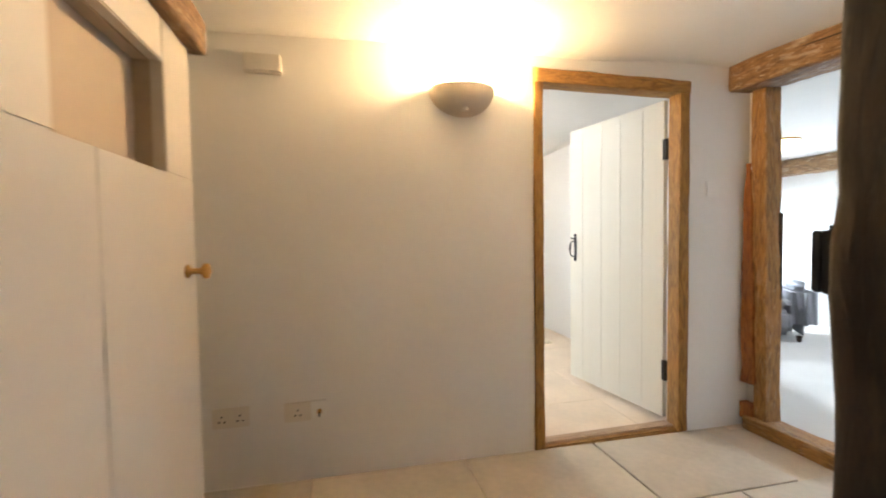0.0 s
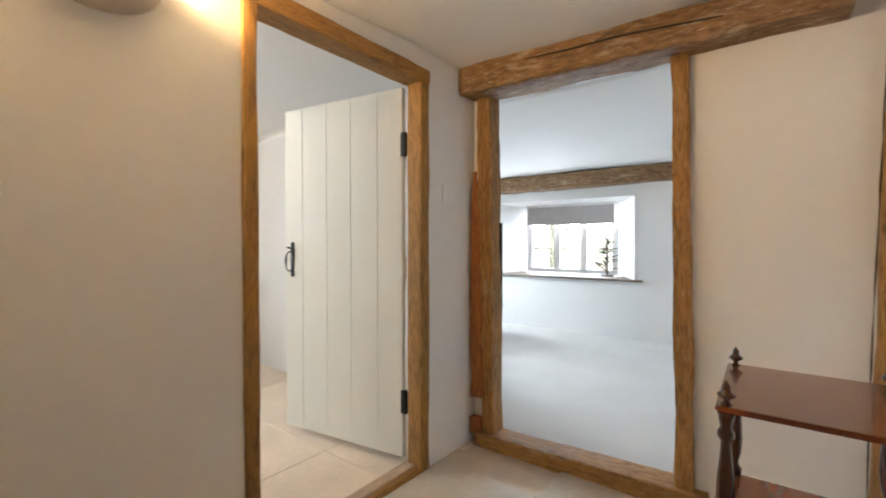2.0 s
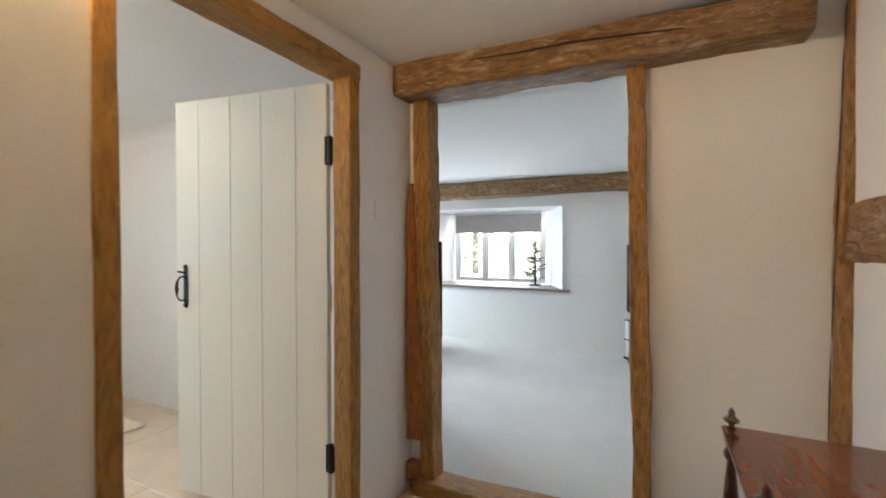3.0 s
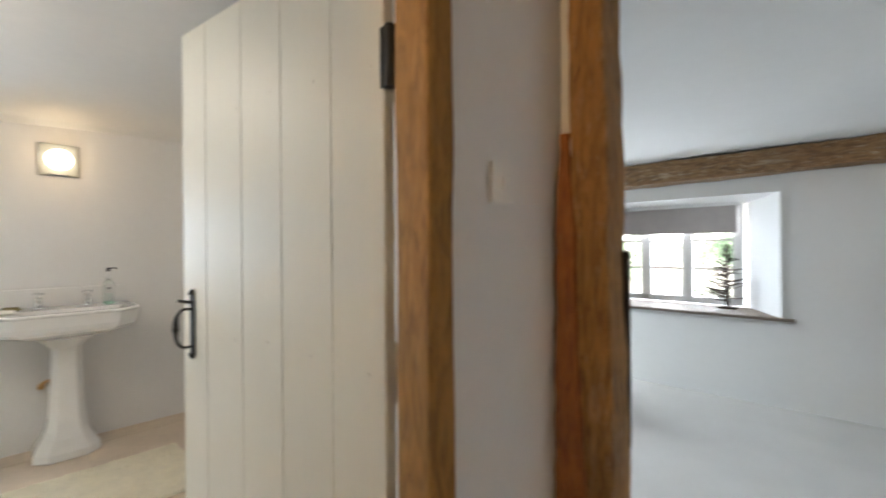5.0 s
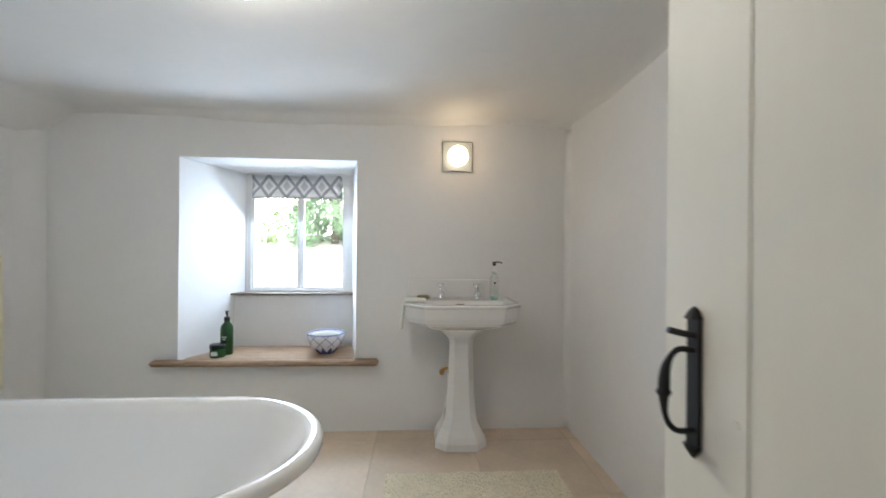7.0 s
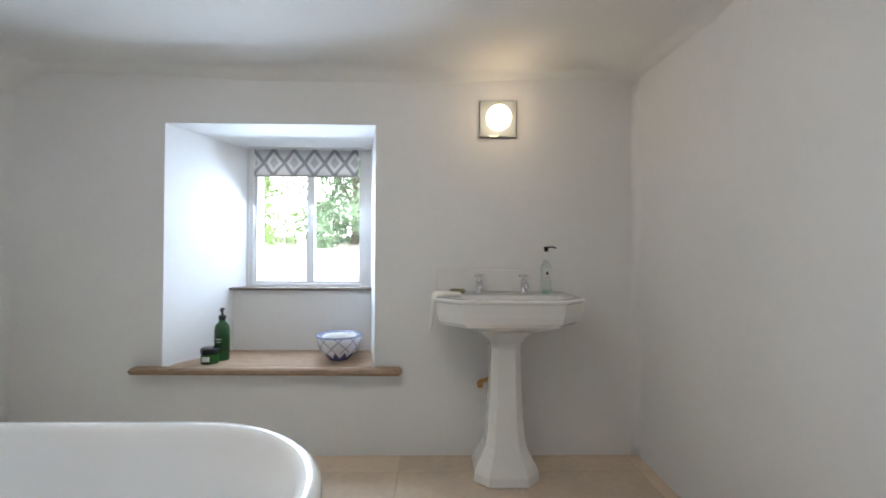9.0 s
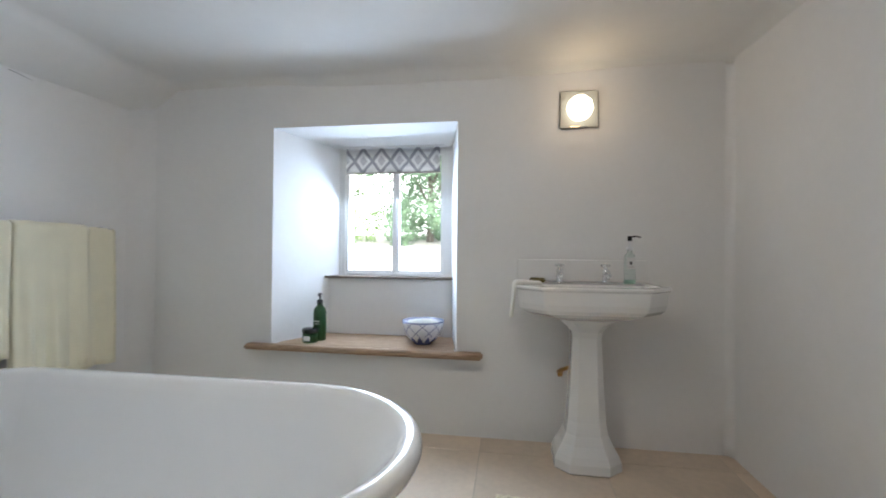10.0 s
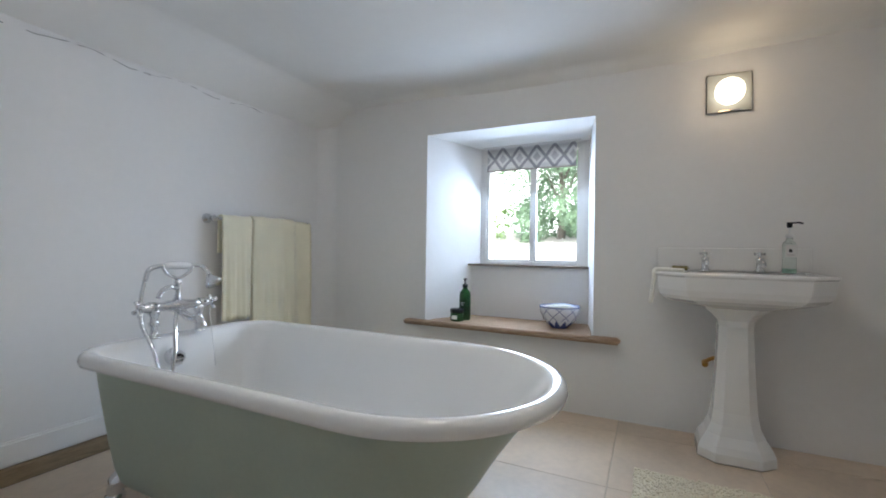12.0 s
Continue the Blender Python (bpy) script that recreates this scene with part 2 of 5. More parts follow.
M_OPAL_LIVING = glow("opal_living_lit", (1.0, 0.85, 0.5), 3.0)

# ======== shape helpers ========
def finish(name, bm, material, parent=None, label="", smooth=False, where=None):
    me = bpy.data.meshes.new(name)
    bm.normal_update()
    bm.to_mesh(me)
    bm.free()
    for m in (material if isinstance(material, (list, tuple)) else [material]):
        me.materials.append(m)
    if smooth:
        me.polygons.foreach_set("use_smooth", [True] * len(me.polygons))
    ob = new(name, me)
    if where is not None:
        ob.matrix_world = where
    if parent is not None:
        ob.parent = parent
    if label:
        ob["label"] = label
    return ob


def part(name, bm, material, parent, label="", smooth=False):
    return finish(name, bm, material, parent, label, smooth)


def thing(name, label, category, where=None, group="", kind=""):
    """An empty at a thing's base."""
    ob = new(name)
    ob.empty_display_size = 0.1
    if where is not None:
        ob.matrix_world = where
    return tagged(ob, label, category, group, kind)


def box(x0, x1, y0, y1, z0, z1, bevel=0.0, seg=2, bm=None):
    bm = bm or bmesh.new()
    vs = [bm.verts.new((x, y, z)) for z in (z0, z1) for y in (y0, y1) for x in (x0, x1)]
    for q in ((0, 2, 3, 1), (4, 5, 7, 6), (0, 1, 5, 4), (1, 3, 7, 5), (3, 2, 6, 7), (2, 0, 4, 6)):
        bm.faces.new([vs[i] for i in q])
    if bevel:
        es = list({e for v in vs for e in v.link_edges})
        bmesh.ops.bevel(bm, geom=es, offset=bevel, segments=seg, affect="EDGES", clamp_overlap=True)
    return bm


def lathe(profile, seg=32, center=(0, 0, 0), bm=None, close=True):
    """Turned shape from (radius, height) pairs."""
    bm = bm or bmesh.new()
    cx, cy, cz = center
    rings = []
    for r, z in profile:
        rings.append([bm.verts.new((cx + max(r, 1e-4) * math.cos(2 * math.pi * i / seg), cy + max(r, 1e-4) * math.sin(2 * math.pi * i / seg), cz + z)) for i in range(seg)])
    for a, b in zip(rings, rings[1:]):
        for i in range(seg):
            j = (i + 1) % seg
            bm.faces.new((a[i], a[j], b[j], b[i]))
    if close:
        bm.faces.new(rings[0][::-1])
        bm.faces.new(rings[-1])
    return bm


def tube(points, radius, seg=10, bm=None):
    """Round bar along points; radius may be one number or one for each point."""
    bm = bm or bmesh.new()
    pts = [Vector(p) for p in points]
    rad = radius if isinstance(radius, (list, tuple)) else [radius] * len(pts)
    rings = []
    side = None
    for i, p in enumerate(pts):
        d = (pts[min(i + 1, len(pts) - 1)] - pts[max(i - 1, 0)]).normalized()
        if side is None:
            side = d.orthogonal().normalized()
        side = (side - d * side.dot(d)).normalized()
        up = d.cross(side)
        rings.append([bm.verts.new(p + rad[i] * (math.cos(2 * math.pi * k / seg) * side + math.sin(2 * math.pi * k / seg) * up)) for k in range(seg)])
    for a, b in zip(rings, rings[1:]):
        for k in range(seg):
            j = (k + 1) % seg
            bm.faces.new((a[k], a[j], b[j], b[k]))
    bm.faces.new(rings[0][::-1])
    bm.faces.new(rings[-1])
    return bm


def curve_pts(points, n=8):
    """Catmull-Rom points through the given ones."""
    p = [Vector(q) for q in points]
    p = [p[0] * 2 - p[1]] + p + [p[-1] * 2 - p[-2]]
    out = []
    for i in range(1, len(p) - 2):
        for k in range(n):
            t = k / n
            out.append(0.5 * ((2 * p[i]) + (p[i + 1] - p[i - 1]) * t + (2 * p[i - 1] - 5 * p[i] + 4 * p[i + 1] - p[i + 2]) * t * t + (3 * p[i] - p[i - 1] - 3 * p[i + 1] + p[i + 2]) * t ** 3))
    out.append(p[-2])
    return out


def hewn(p0, p1, w, h, rough=0.012, seed=0, n=28, twist=(1, 1), m=12):
    """A hand-hewn timber from p0 to p1: w across, h high, with wandering edges and worn arrises."""
    bm = bmesh.new()
    p0, p1 = Vector(p0), Vector(p1)
    d = (p1 - p0).normalized()
    up = Vector((0, 0, 1)) if abs(d.z) < 0.7 else Vector((0, 1, 0))
    side = d.cross(up).normalized()
    up = side.cross(d).normalized()
    off = Vector((seed * 7.3, seed * 3.1, seed * 1.7))
    rings = []
    for i in range(n + 1):
        t = i / n
        c = p0.lerp(p1, t)
        k = twist[0] + (twist[1] - twist[0]) * t
        ring = []
        for j in range(m * 4):
            a = 2 * math.pi * (j + 0.5) / (m * 4)
            ca, sa = math.cos(a), math.sin(a)
            e = 0.16
            x = math.copysign(abs(ca) ** e, ca) * w / 2 * k
            y = math.copysign(abs(sa) ** e, sa) * h / 2 * k
            q = c + side * x + up * y
            f = rough * (noise.noise((q + off) * 3.0) * 1.1 + noise.noise((q + off) * 11) * 0.45 + noise.noise((q + off) * 34) * 0.2)
            ring.append(bm.verts.new(q + (side * ca + up * sa) * f))
        rings.append(ring)
    for a, b in zip(rings, rings[1:]):
        for j in range(m * 4):
            k2 = (j + 1) % (m * 4)
            bm.faces.new((a[j], a[k2], b[k2], b[j]))
    bm.faces.new(rings[0][::-1])
    bm.faces.new(rings[-1])
    return bm


def wall_panel(where, length, height, thick, holes=(), base=0.0, soft=0.0):
    """A wall from local x 0..length, y 0 (front) to thick (back), z base..height. holes: front (u0, u1, v0, v1) and back rectangles."""
    bm = bmesh.new()

    def side(y, rects, flip):
        us = sorted({0.0, length, *[u for r in rects for u in r[:2]]})
        vs = sorted({base, height, *[v for r in rects for v in r[2:]]})
        grid = {(u, v): bm.verts.new((u, y, v)) for u in us for v in vs}
        for u0, u1 in zip(us, us[1:]):
            for v0, v1 in zip(vs, vs[1:]):
                mu, mv = (u0 + u1) / 2, (v0 + v1) / 2
                if any(r[0] < mu < r[1] and r[2] < mv < r[3] for r in rects):
                    continue
                q = [grid[u0, v0], grid[u1, v0], grid[u1, v1], grid[u0, v1]]
                bm.faces.new(q[::-1] if flip else q)

    fr = [h[0] for h in holes]
    bk = [h[1] for h in holes]
    side(0.0, fr, False)
    side(thick, bk, True)
    for f, b in [*zip(fr, bk), ((0.0, length, base, height),) * 2]:
        c = [bm.verts.new((u, 0.0, v)) for u, v in ((f[0], f[2]), (f[1], f[2]), (f[1], f[3]), (f[0], f[3]))]
        e = [bm.verts.new((u, thick, v)) for u, v in ((b[0], b[2]), (b[1], b[2]), (b[1], b[3]), (b[0], b[3]))]
        for i in range(4):
            j = (i + 1) % 4
            bm.faces.new((c[i], c[j], e[j], e[i]))
    bmesh.ops.recalc_face_normals(bm, faces=bm.faces)
    if soft:
        bmesh.ops.remove_doubles(bm, verts=bm.verts[:], dist=1e-5)
        rim = [e for e in bm.edges if all(abs(v.co.y) < 1e-5 for v in e.verts) and any(
            all(f[0] - 1e-4 <= v.co.x <= f[1] + 1e-4 and f[2] - 1e-4 <= v.co.z <= f[3] + 1e-4 for v in e.verts) for f in fr)]
        bmesh.ops.bevel(bm, geom=rim, offset=soft, segments=4, affect="EDGES", clamp_overlap=True)
    bm.transform(where)
    return bm


def frame_from(x, y, yaw):
    return Matrix.Translation((x, y, 0)) @ Matrix.Rotation(radians(yaw), 4, "Z")


def wall(name, bm, label):
    return tagged(finish(name, bm, M_PLASTER), label, "wall", kind="structure")


def uneven_slab(x0, x1, y0, y1, z, thick, step=0.12, rough=0.012, cove=None, seed=0.0):
    """A ceiling whose underside sags and ripples; cove(x, y) lowers it."""
    bm = bmesh.new()
    nx, ny = max(2, int((x1 - x0) / step)), max(2, int((y1 - y0) / step))
    low = []
    for j in range(ny + 1):
        row = []
        for i in range(nx + 1):
            x, y = x0 + (x1 - x0) * i / nx, y0 + (y1 - y0) * j / ny
            d = rough * (noise.noise((x * 1.3, y * 1.3, seed)) + 0.4 * noise.noise((x * 4, y * 4, seed + 3)))
            row.append(bm.verts.new((x, y, z + d - (cove(x, y) if cove else 0))))
        low.append(row)
    top = [bm.verts.new(c) for c in ((x0, y0, z + thick), (x1, y0, z + thick), (x1, y1, z + thick), (x0, y1, z + thick))]
    for j in range(ny):
        for i in range(nx):
            bm.faces.new((low[j][i], low[j + 1][i], low[j + 1][i + 1], low[j][i + 1]))
    bm.faces.new(top)
    bm.faces.new([*low[0], top[1], top[0]])
    bm.faces.new([*low[-1][::-1], top[3], top[2]])
    bm.faces.new([*[r[0] for r in low][::-1], top[0], top[3]])
    bm.faces.new([*[r[-1] for r in low], top[2], top[1]])
    return bm

# ======== structure ========
# bathroom: x -1.0..2.44, y 1.88..4.92
wall("wall_bath_window", wall_panel(frame_from(-1.3, 4.92, 0), 4.1, 2.35, 0.58,
     [((1.217, 2.323, 0.462, 1.762), (1.50, 2.21, 0.462, 1.735))], soft=0.012), "thick white plastered wall with a deep splayed window recess")
finish("trim_window_breast", box(0.0, 1.0, 5.295, 5.47, 0.40, 0.848, 0.004), M_PLASTER)
tagged(bpy.data.objects["trim_window_breast"], "white plastered breast below the recessed window", "wall", kind="structure")
wall("wall_bath_side", wall_panel(frame_from(2.44, 1.88, 90) @ Matrix.Diagonal((1, -1, 1, 1)), 3.1, 2.35, 0.10), "plain white plastered partition wall")
wall("wall_bath_tap_end", wall_panel(frame_from(-1.0, 1.7, 90), 3.3, 2.35, 0.3), "white plastered wall behind the bath taps")
# hall: the wall with the bathroom doorway
wall("wall_hall_bath", wall_panel(frame_from(-1.3, 1.80, 0), 3.74, 2.35, 0.08,
     [((2.36, 3.24, -0.02, 1.93),) * 2], base=-0.1), "white plastered hall wall with the bathroom doorway")
# wall with the framed opening to the living room
wall("wall_hall_living", wall_panel(frame_from(2.375, -0.2, 90) @ Matrix.Diagonal((1, -1, 1, 1)), 1.998, 2.35, 0.09,
     [((0.96, 1.90, -0.02, 1.90),) * 2], base=-0.1), "white plastered wall round the timber-framed opening")
wall("wall_hall_partition", wall_panel(frame_from(0.66, 0.05, 0), 1.72, 2.35, 0.10, base=-0.1), "white infill panel of a timber-framed partition")
wall("wall_entry_header", wall_panel(frame_from(-0.9, 0.05, 0), 1.56, 2.35, 0.10, base=1.97), "plain white plaster over the entry")
wall("wall_cupboard", wall_panel(frame_from(-0.335, 0.15, 90), 1.10, 2.35, 0.08,
     [((0.17, 1.098, 0.0, 1.70),) * 2], base=-0.1), "white wall of the cupboard beside the entry")
wall("wall_cupboard_return", wall_panel(frame_from(-1.0, 1.17, 0), 0.58, 2.35, 0.08, base=-0.1), "white return wall of the cupboard")
wall("wall_hall_end", wall_panel(frame_from(-1.0, -1.3, 90), 3.1, 2.35, 0.1, base=-0.1), "plain white end wall of the hall")
wall("wall_entry_back", wall_panel(frame_from(-1.1, -1.4, 0), 3.6, 2.35, 0.1, base=-0.1), "plain wall behind the entry")
wall("wall_entry_side", wall_panel(frame_from(1.3, -1.3, 90), 1.35, 2.35, 0.1, base=-0.1), "plain wall beside the entry")
# living room: x 2.54..5.38, y 0.24..4.3
wall("wall_living_window", wall_panel(frame_from(5.38, 0.1, 90) @ Matrix.Diagonal((1, -1, 1, 1)), 4.4, 2.35, 0.6,
     [((1.54, 3.27, 0.69, 1.625), (1.84, 3.06, 0.69, 1.60))], base=-0.1, soft=0.012), "white plastered wall with a wide splayed window recess")
wall("wall_living_side", wall_panel(frame_from(2.47, 0.12, 0), 3.0, 2.35, 0.12, base=-0.1), "white plastered side wall of the living room")
wall("wall_living_far", wall_panel(frame_from(2.54, 4.3, 0), 3.5, 2.35, 0.5,
     [((1.72, 2.72, 0.75, 1.66), (1.90, 2.54, 0.75, 1.62))], base=-0.1), "white far wall of the living room with a recessed window")


def quarter_round(d, r):
    """Drop of a concave quarter-round at distance d from the wall."""
    return r - math.sqrt(max(0.0, r * r - (r - max(0.0, d)) ** 2)) if d < r else 0.0


def bath_cove(x, y):
    slope = max(0.0, -0.74 - x) * 0.65
    return slope + quarter_round(4.92 - y, 0.06 + 0.02 * math.sin(x * 2.3)) + quarter_round(2.44 - x, 0.05)


for nm, bm, lb in (
        ("ceiling_bath", uneven_slab(-1.2, 2.5, 1.84, 5.0, 2.05, 0.25, 0.035, 0.022, bath_cove, 1.0), "uneven white plastered bathroom ceiling"),
        ("ceiling_hall", uneven_slab(-1.1, 2.42, -1.4, 1.84, 2.02, 0.25, 0.12, 0.02, lambda x, y: 0.035 - 0.02 * x, 5.0), "uneven white plastered hall ceiling"),
        ("ceiling_living", uneven_slab(2.457, 5.5, 0.15, 4.4, 1.928, 0.3, 0.15, 0.012, None, 9.0), "white plastered living room ceiling")):
    tagged(finish(nm, bm, M_CEIL, smooth=True), lb, "ceiling", kind="structure")


def corner_fillet(name, x, y, sx, sy, z0, z1, r, seed):
    """A hand-rounded inside corner of plaster at (x, y), filling towards (sx, sy)."""
    bm_ = bmesh.new()
    rows_f = []
    for k in range(31):
        z = z0 + (z1 - z0) * k / 30
        q = r * (1 + 0.15 * noise.noise((seed, 0, z * 1.7)))
        x0, y0 = x - 0.002 * sx, y - 0.002 * sy
        pts = [(x - 0.01 * sx, y - 0.01 * sy), (x0 + q * sx, y - 0.01 * sy)]
        pts += [(x0 + sx * (q - q * math.sin(a * math.pi / 16)), y0 + sy * (q - q * math.cos(a * math.pi / 16))) for a in range(9)]
        pts += [(x - 0.01 * sx, y0 + q * sy)]
        rows_f.append([bm_.verts.new((px, py, z)) for px, py in pts])
    for a, b in zip(rows_f, rows_f[1:]):
        for i in range(len(a)):
            j = (i + 1) % len(a)
            bm_.faces.new((a[i], a[j], b[j], b[i])).smooth = 2 <= i <= 9
    bm_.faces.new(rows_f[0][::-1])
    bm_.faces.new(rows_f[-1])
    bmesh.ops.recalc_face_normals(bm_, faces=bm_.faces)
    return tagged(finish(name, bm_, M_PLASTER), "softly rounded plaster corner", "wall", kind="structure")


corner_fillet("trim_corner_basin", 2.44, 4.92, -1, -1, 0.001, 2.0, 0.05, 3.0)
corner_fillet("trim_corner_towels", -1.0, 4.92, 1, -1, 0.175, 2.0, 0.13, 6.0)


def hall_z(x):
    return 0.052 - 0.018 * x


hall_sub = box(-1.1, 2.52, -1.4, 1.84, -0.2, 0.0)
for v in hall_sub.verts:
    if v.co.z > -0.1:
        v.co.z = hall_z(v.co.x) - 0.012
floor_hall = tagged(finish("floor_hall", hall_sub, M_GROUT), "floor of large worn pale limestone slabs", "floor", kind="structure")
floor_bath = tagged(finish("floor_bath", box(-1.2, 2.5, 1.845, 5.0, -0.2, -0.0022), M_GROUT), "cream limestone tiled bathroom floor", "floor", kind="structure")
floor_living = tagged(finish("floor_living", box(2.47, 5.6, 0.1, 4.4, -0.2, 0.03), M_CARPET), "pale fitted carpet", "floor", kind="structure")

# ======== outdoors ========
def ground_z(x, y):
    if y > 5.6:
        return -0.1 + 1.75 * min(1.0, (y - 5.6) / 12.0) + max(0.0, y - 17.6) * 0.02
    return -0.1


bm = bmesh.new()
xs = [-400, -120, -40, -20, -12, -8, -4, 0, 4, 8, 12, 20, 40, 120, 400]
ys = [-400, -100, -20, 0, 5.6, 7, 9, 11, 13, 15, 17.6, 22, 30, 60, 150, 400]
grid = [[bm.verts.new((x, y, ground_z(x, y) - (0.35 if -2 < x < 6 and -2 < y < 5.2 else 0.0))) for x in xs] for y in ys]
for a, b in zip(grid, grid[1:]):
    for i in range(len(xs) - 1):
        bm.faces.new((a[i], a[i + 1], b[i + 1], b[i]))
tagged(finish("ground", bm, M_GRAVEL), "pale gravelled ground rising outside the windows", "ground", kind="structure")

# ======== trees and sky beyond the windows ========
def tree(name, where, height, spread, leaf, label, count, seed):
    rnd = random.Random(seed)
    t = thing(name, label, "tree", Matrix.Translation(where), group="trees outside")
    trunk = tube(curve_pts([(0, 0, -0.1), (0.05, 0.03, height * 0.3), (-0.05, 0.06, height * 0.62), (0.02, 0, height * 0.85)], 4), [0.13 - 0.006 * i for i in range(13)], 8)
    for k in range(9):
        a, z0 = rnd.uniform(0, 6.28), height * rnd.uniform(0.2, 0.7)
        r = spread * rnd.uniform(0.5, 0.9)
        tube(curve_pts([(0, 0, z0), (r * 0.45 * math.cos(a), r * 0.45 * math.sin(a), z0 + 0.3), (r * math.cos(a), r * math.sin(a), z0 + rnd.uniform(0.4, 0.9))], 3), [0.05, 0.045, 0.04, 0.03, 0.025, 0.02, 0.012], 6, trunk)
    part("trunk", trunk, M_BARK, t)
    verts, faces = [], []
    blobs = [(rnd.uniform(-spread, spread) * 0.8, rnd.uniform(-spread, spread) * 0.8, rnd.uniform(0.02, 0.92) * height, rnd.uniform(0.35, 0.75)) for _ in range(40)]
    for _ in range(count):
        bx, by, bz, br = rnd.choice(blobs)
        d = Vector((rnd.gauss(0, 1), rnd.gauss(0, 1), rnd.gauss(0, 1))).normalized() * br * rnd.uniform(0.5, 1.1)
        c = Vector((bx, by, bz)) + d
        u = Vector((rnd.gauss(0, 1), rnd.gauss(0, 1), rnd.gauss(0, 1))).normalized()
        w = u.orthogonal().normalized()
        s = rnd.uniform(0.04, 0.085)
        i = len(verts)
        verts += [c - u * s, c + w * s * 0.45, c + u * s, c - w * s * 0.45]
        faces.append((i, i + 1, i + 2, i + 3))
    me = bpy.data.meshes.new("crown")
    me.from_pydata(verts, [], faces)
    me.materials.append(leaf)
    crown = new("crown", me)
    crown.parent = t
    return t


for i, (x, y, h, sp, lf, lb, n) in enumerate((
        (-4.5, 16.0, 3.6, 1.7, M_LEAF, "young bright green tree on a bank", 12000),
        (-1.1, 15.5, 3.9, 1.6, M_LEAF2, "dark green bushy tree on a bank", 14000),
        (-7.5, 18.5, 4.2, 1.9, M_LEAF, "bright green tree on a bank", 7000),
        (1.9, 17.0, 4.0, 1.8, M_LEAF2, "dark green bushy tree on a bank", 7000),
        (15.0, 3.0, 4.6, 2.2, M_LEAF2, "dark green tree across the drive", 7000),
        (15.5, 6.8, 4.2, 2.0, M_LEAF2, "dark green tree across the drive", 7000))):
    tree("tree", (x, y, ground_z(x, y)), h, sp, lf, lb, n, 40 + i)

M_SKYCARD = glow("overcast_sky", (0.93, 0.97, 1.0), 4.0)
bm = bmesh.new()
ring = [(170 * math.cos(a * math.pi / 24), 170 * math.sin(a * math.pi / 24)) for a in range(48)]
lo = [bm.verts.new((x, y, -3)) for x, y in ring]
hi = [bm.verts.new((x * 0.9, y * 0.9, 110)) for x, y in ring]
for i in range(48):
    j = (i + 1) % 48
    bm.faces.new((lo[j], lo[i], hi[i], hi[j]))
tagged(finish("backdrop", bm, M_SKYCARD), "bright white overcast sky in the distance", "sky", kind="structure")

# ======== bathroom doorway ========
door_frame = thing("door_1", "stained oak door frame round the bathroom doorway", "door frame", kind="structure")
part("jamb", hewn((1.066, 1.838, -0.02), (1.064, 1.838, 1.88), 0.05, 0.10, 0.004, 1, 30, m=6), M_OAKFRAME, door_frame, smooth=True)
part("jamb", hewn((1.925, 1.828, -0.02), (1.925, 1.828, 1.88), 0.064, 0.088, 0.004, 2, 30, m=6), M_OAKFRAME, door_frame, smooth=True)
part("door_stop", box(1.088, 1.100, 1.84, 1.880, 0.02, 1.86, 0.003), M_OAKFRAME, door_frame)
part("head", hewn((1.036, 1.833, 1.904), (1.956, 1.833, 1.900), 0.110, 0.068, 0.004, 3, 30, m=6), M_OAKFRAME_H, door_frame, smooth=True)
part("threshold", box(1.09, 1.894, 1.785, 1.88, -0.02, 0.034, 0.008), M_OAKFRAME_H, door_frame)
part("threshold_strip", box(1.09, 1.894, 1.82, 1.885, 0.0, 0.042, 0.004), M_SILL, door_frame, "worn pale strip of the threshold")

door_leaf = thing("bathroom_door", "cream painted ledged plank door standing open against its frame", "door",
                  Matrix.Translation((1.906, 1.888, 0.0)) @ Matrix.Rotation(radians(98.4), 4, "Z"))
edges = [0.024, 0.175, 0.351, 0.520, 0.703, 0.842]
for a, b in zip(edges, edges[1:]):
    part("plank", box(a + 0.0002, b - 0.0002, -0.028, 0.0, 0.045, 1.868, 0.0021, 2), M_DOOR, door_leaf)
for z in (0.30, 0.98, 1.58):
    part("ledge", box(0.03, 0.79, -0.052, -0.028, z - 0.06, z + 0.06, 0.006), M_DOOR, door_leaf)
for z0, z1 in ((0.264, 0.380), (1.532, 1.649)):
    h = part("hinge", box(0.024, 0.034, -0.012, 0.0015, z0, z1, 0.001), M_IRON, door_leaf, "black iron butt hinge")
    part("knuckle", tube([(0.012, -0.004, z0), (0.012, -0.004, z1)], 0.011, 10), M_IRON, h)
    part("hinge_leaf", box(-0.012, 0.004, -0.010, -0.004, z0 + 0.006, z1 - 0.006, 0.001), M_IRON, h)
latch = part("latch", box(0.771, 0.796, 0.0, 0.005, 0.925, 1.100, 0.002), M_IRON, door_leaf, "black iron thumb latch")
part("finial", tube([(0.783, 0.003, 1.098), (0.783, 0.003, 1.106), (0.783, 0.003, 1.114)], [0.013, 0.009, 0.002], 10), M_IRON, latch)
part("finial", tube([(0.783, 0.003, 0.927), (0.783, 0.003, 0.919), (0.783, 0.003, 0.910)], [0.013, 0.009, 0.002], 10), M_IRON, latch)
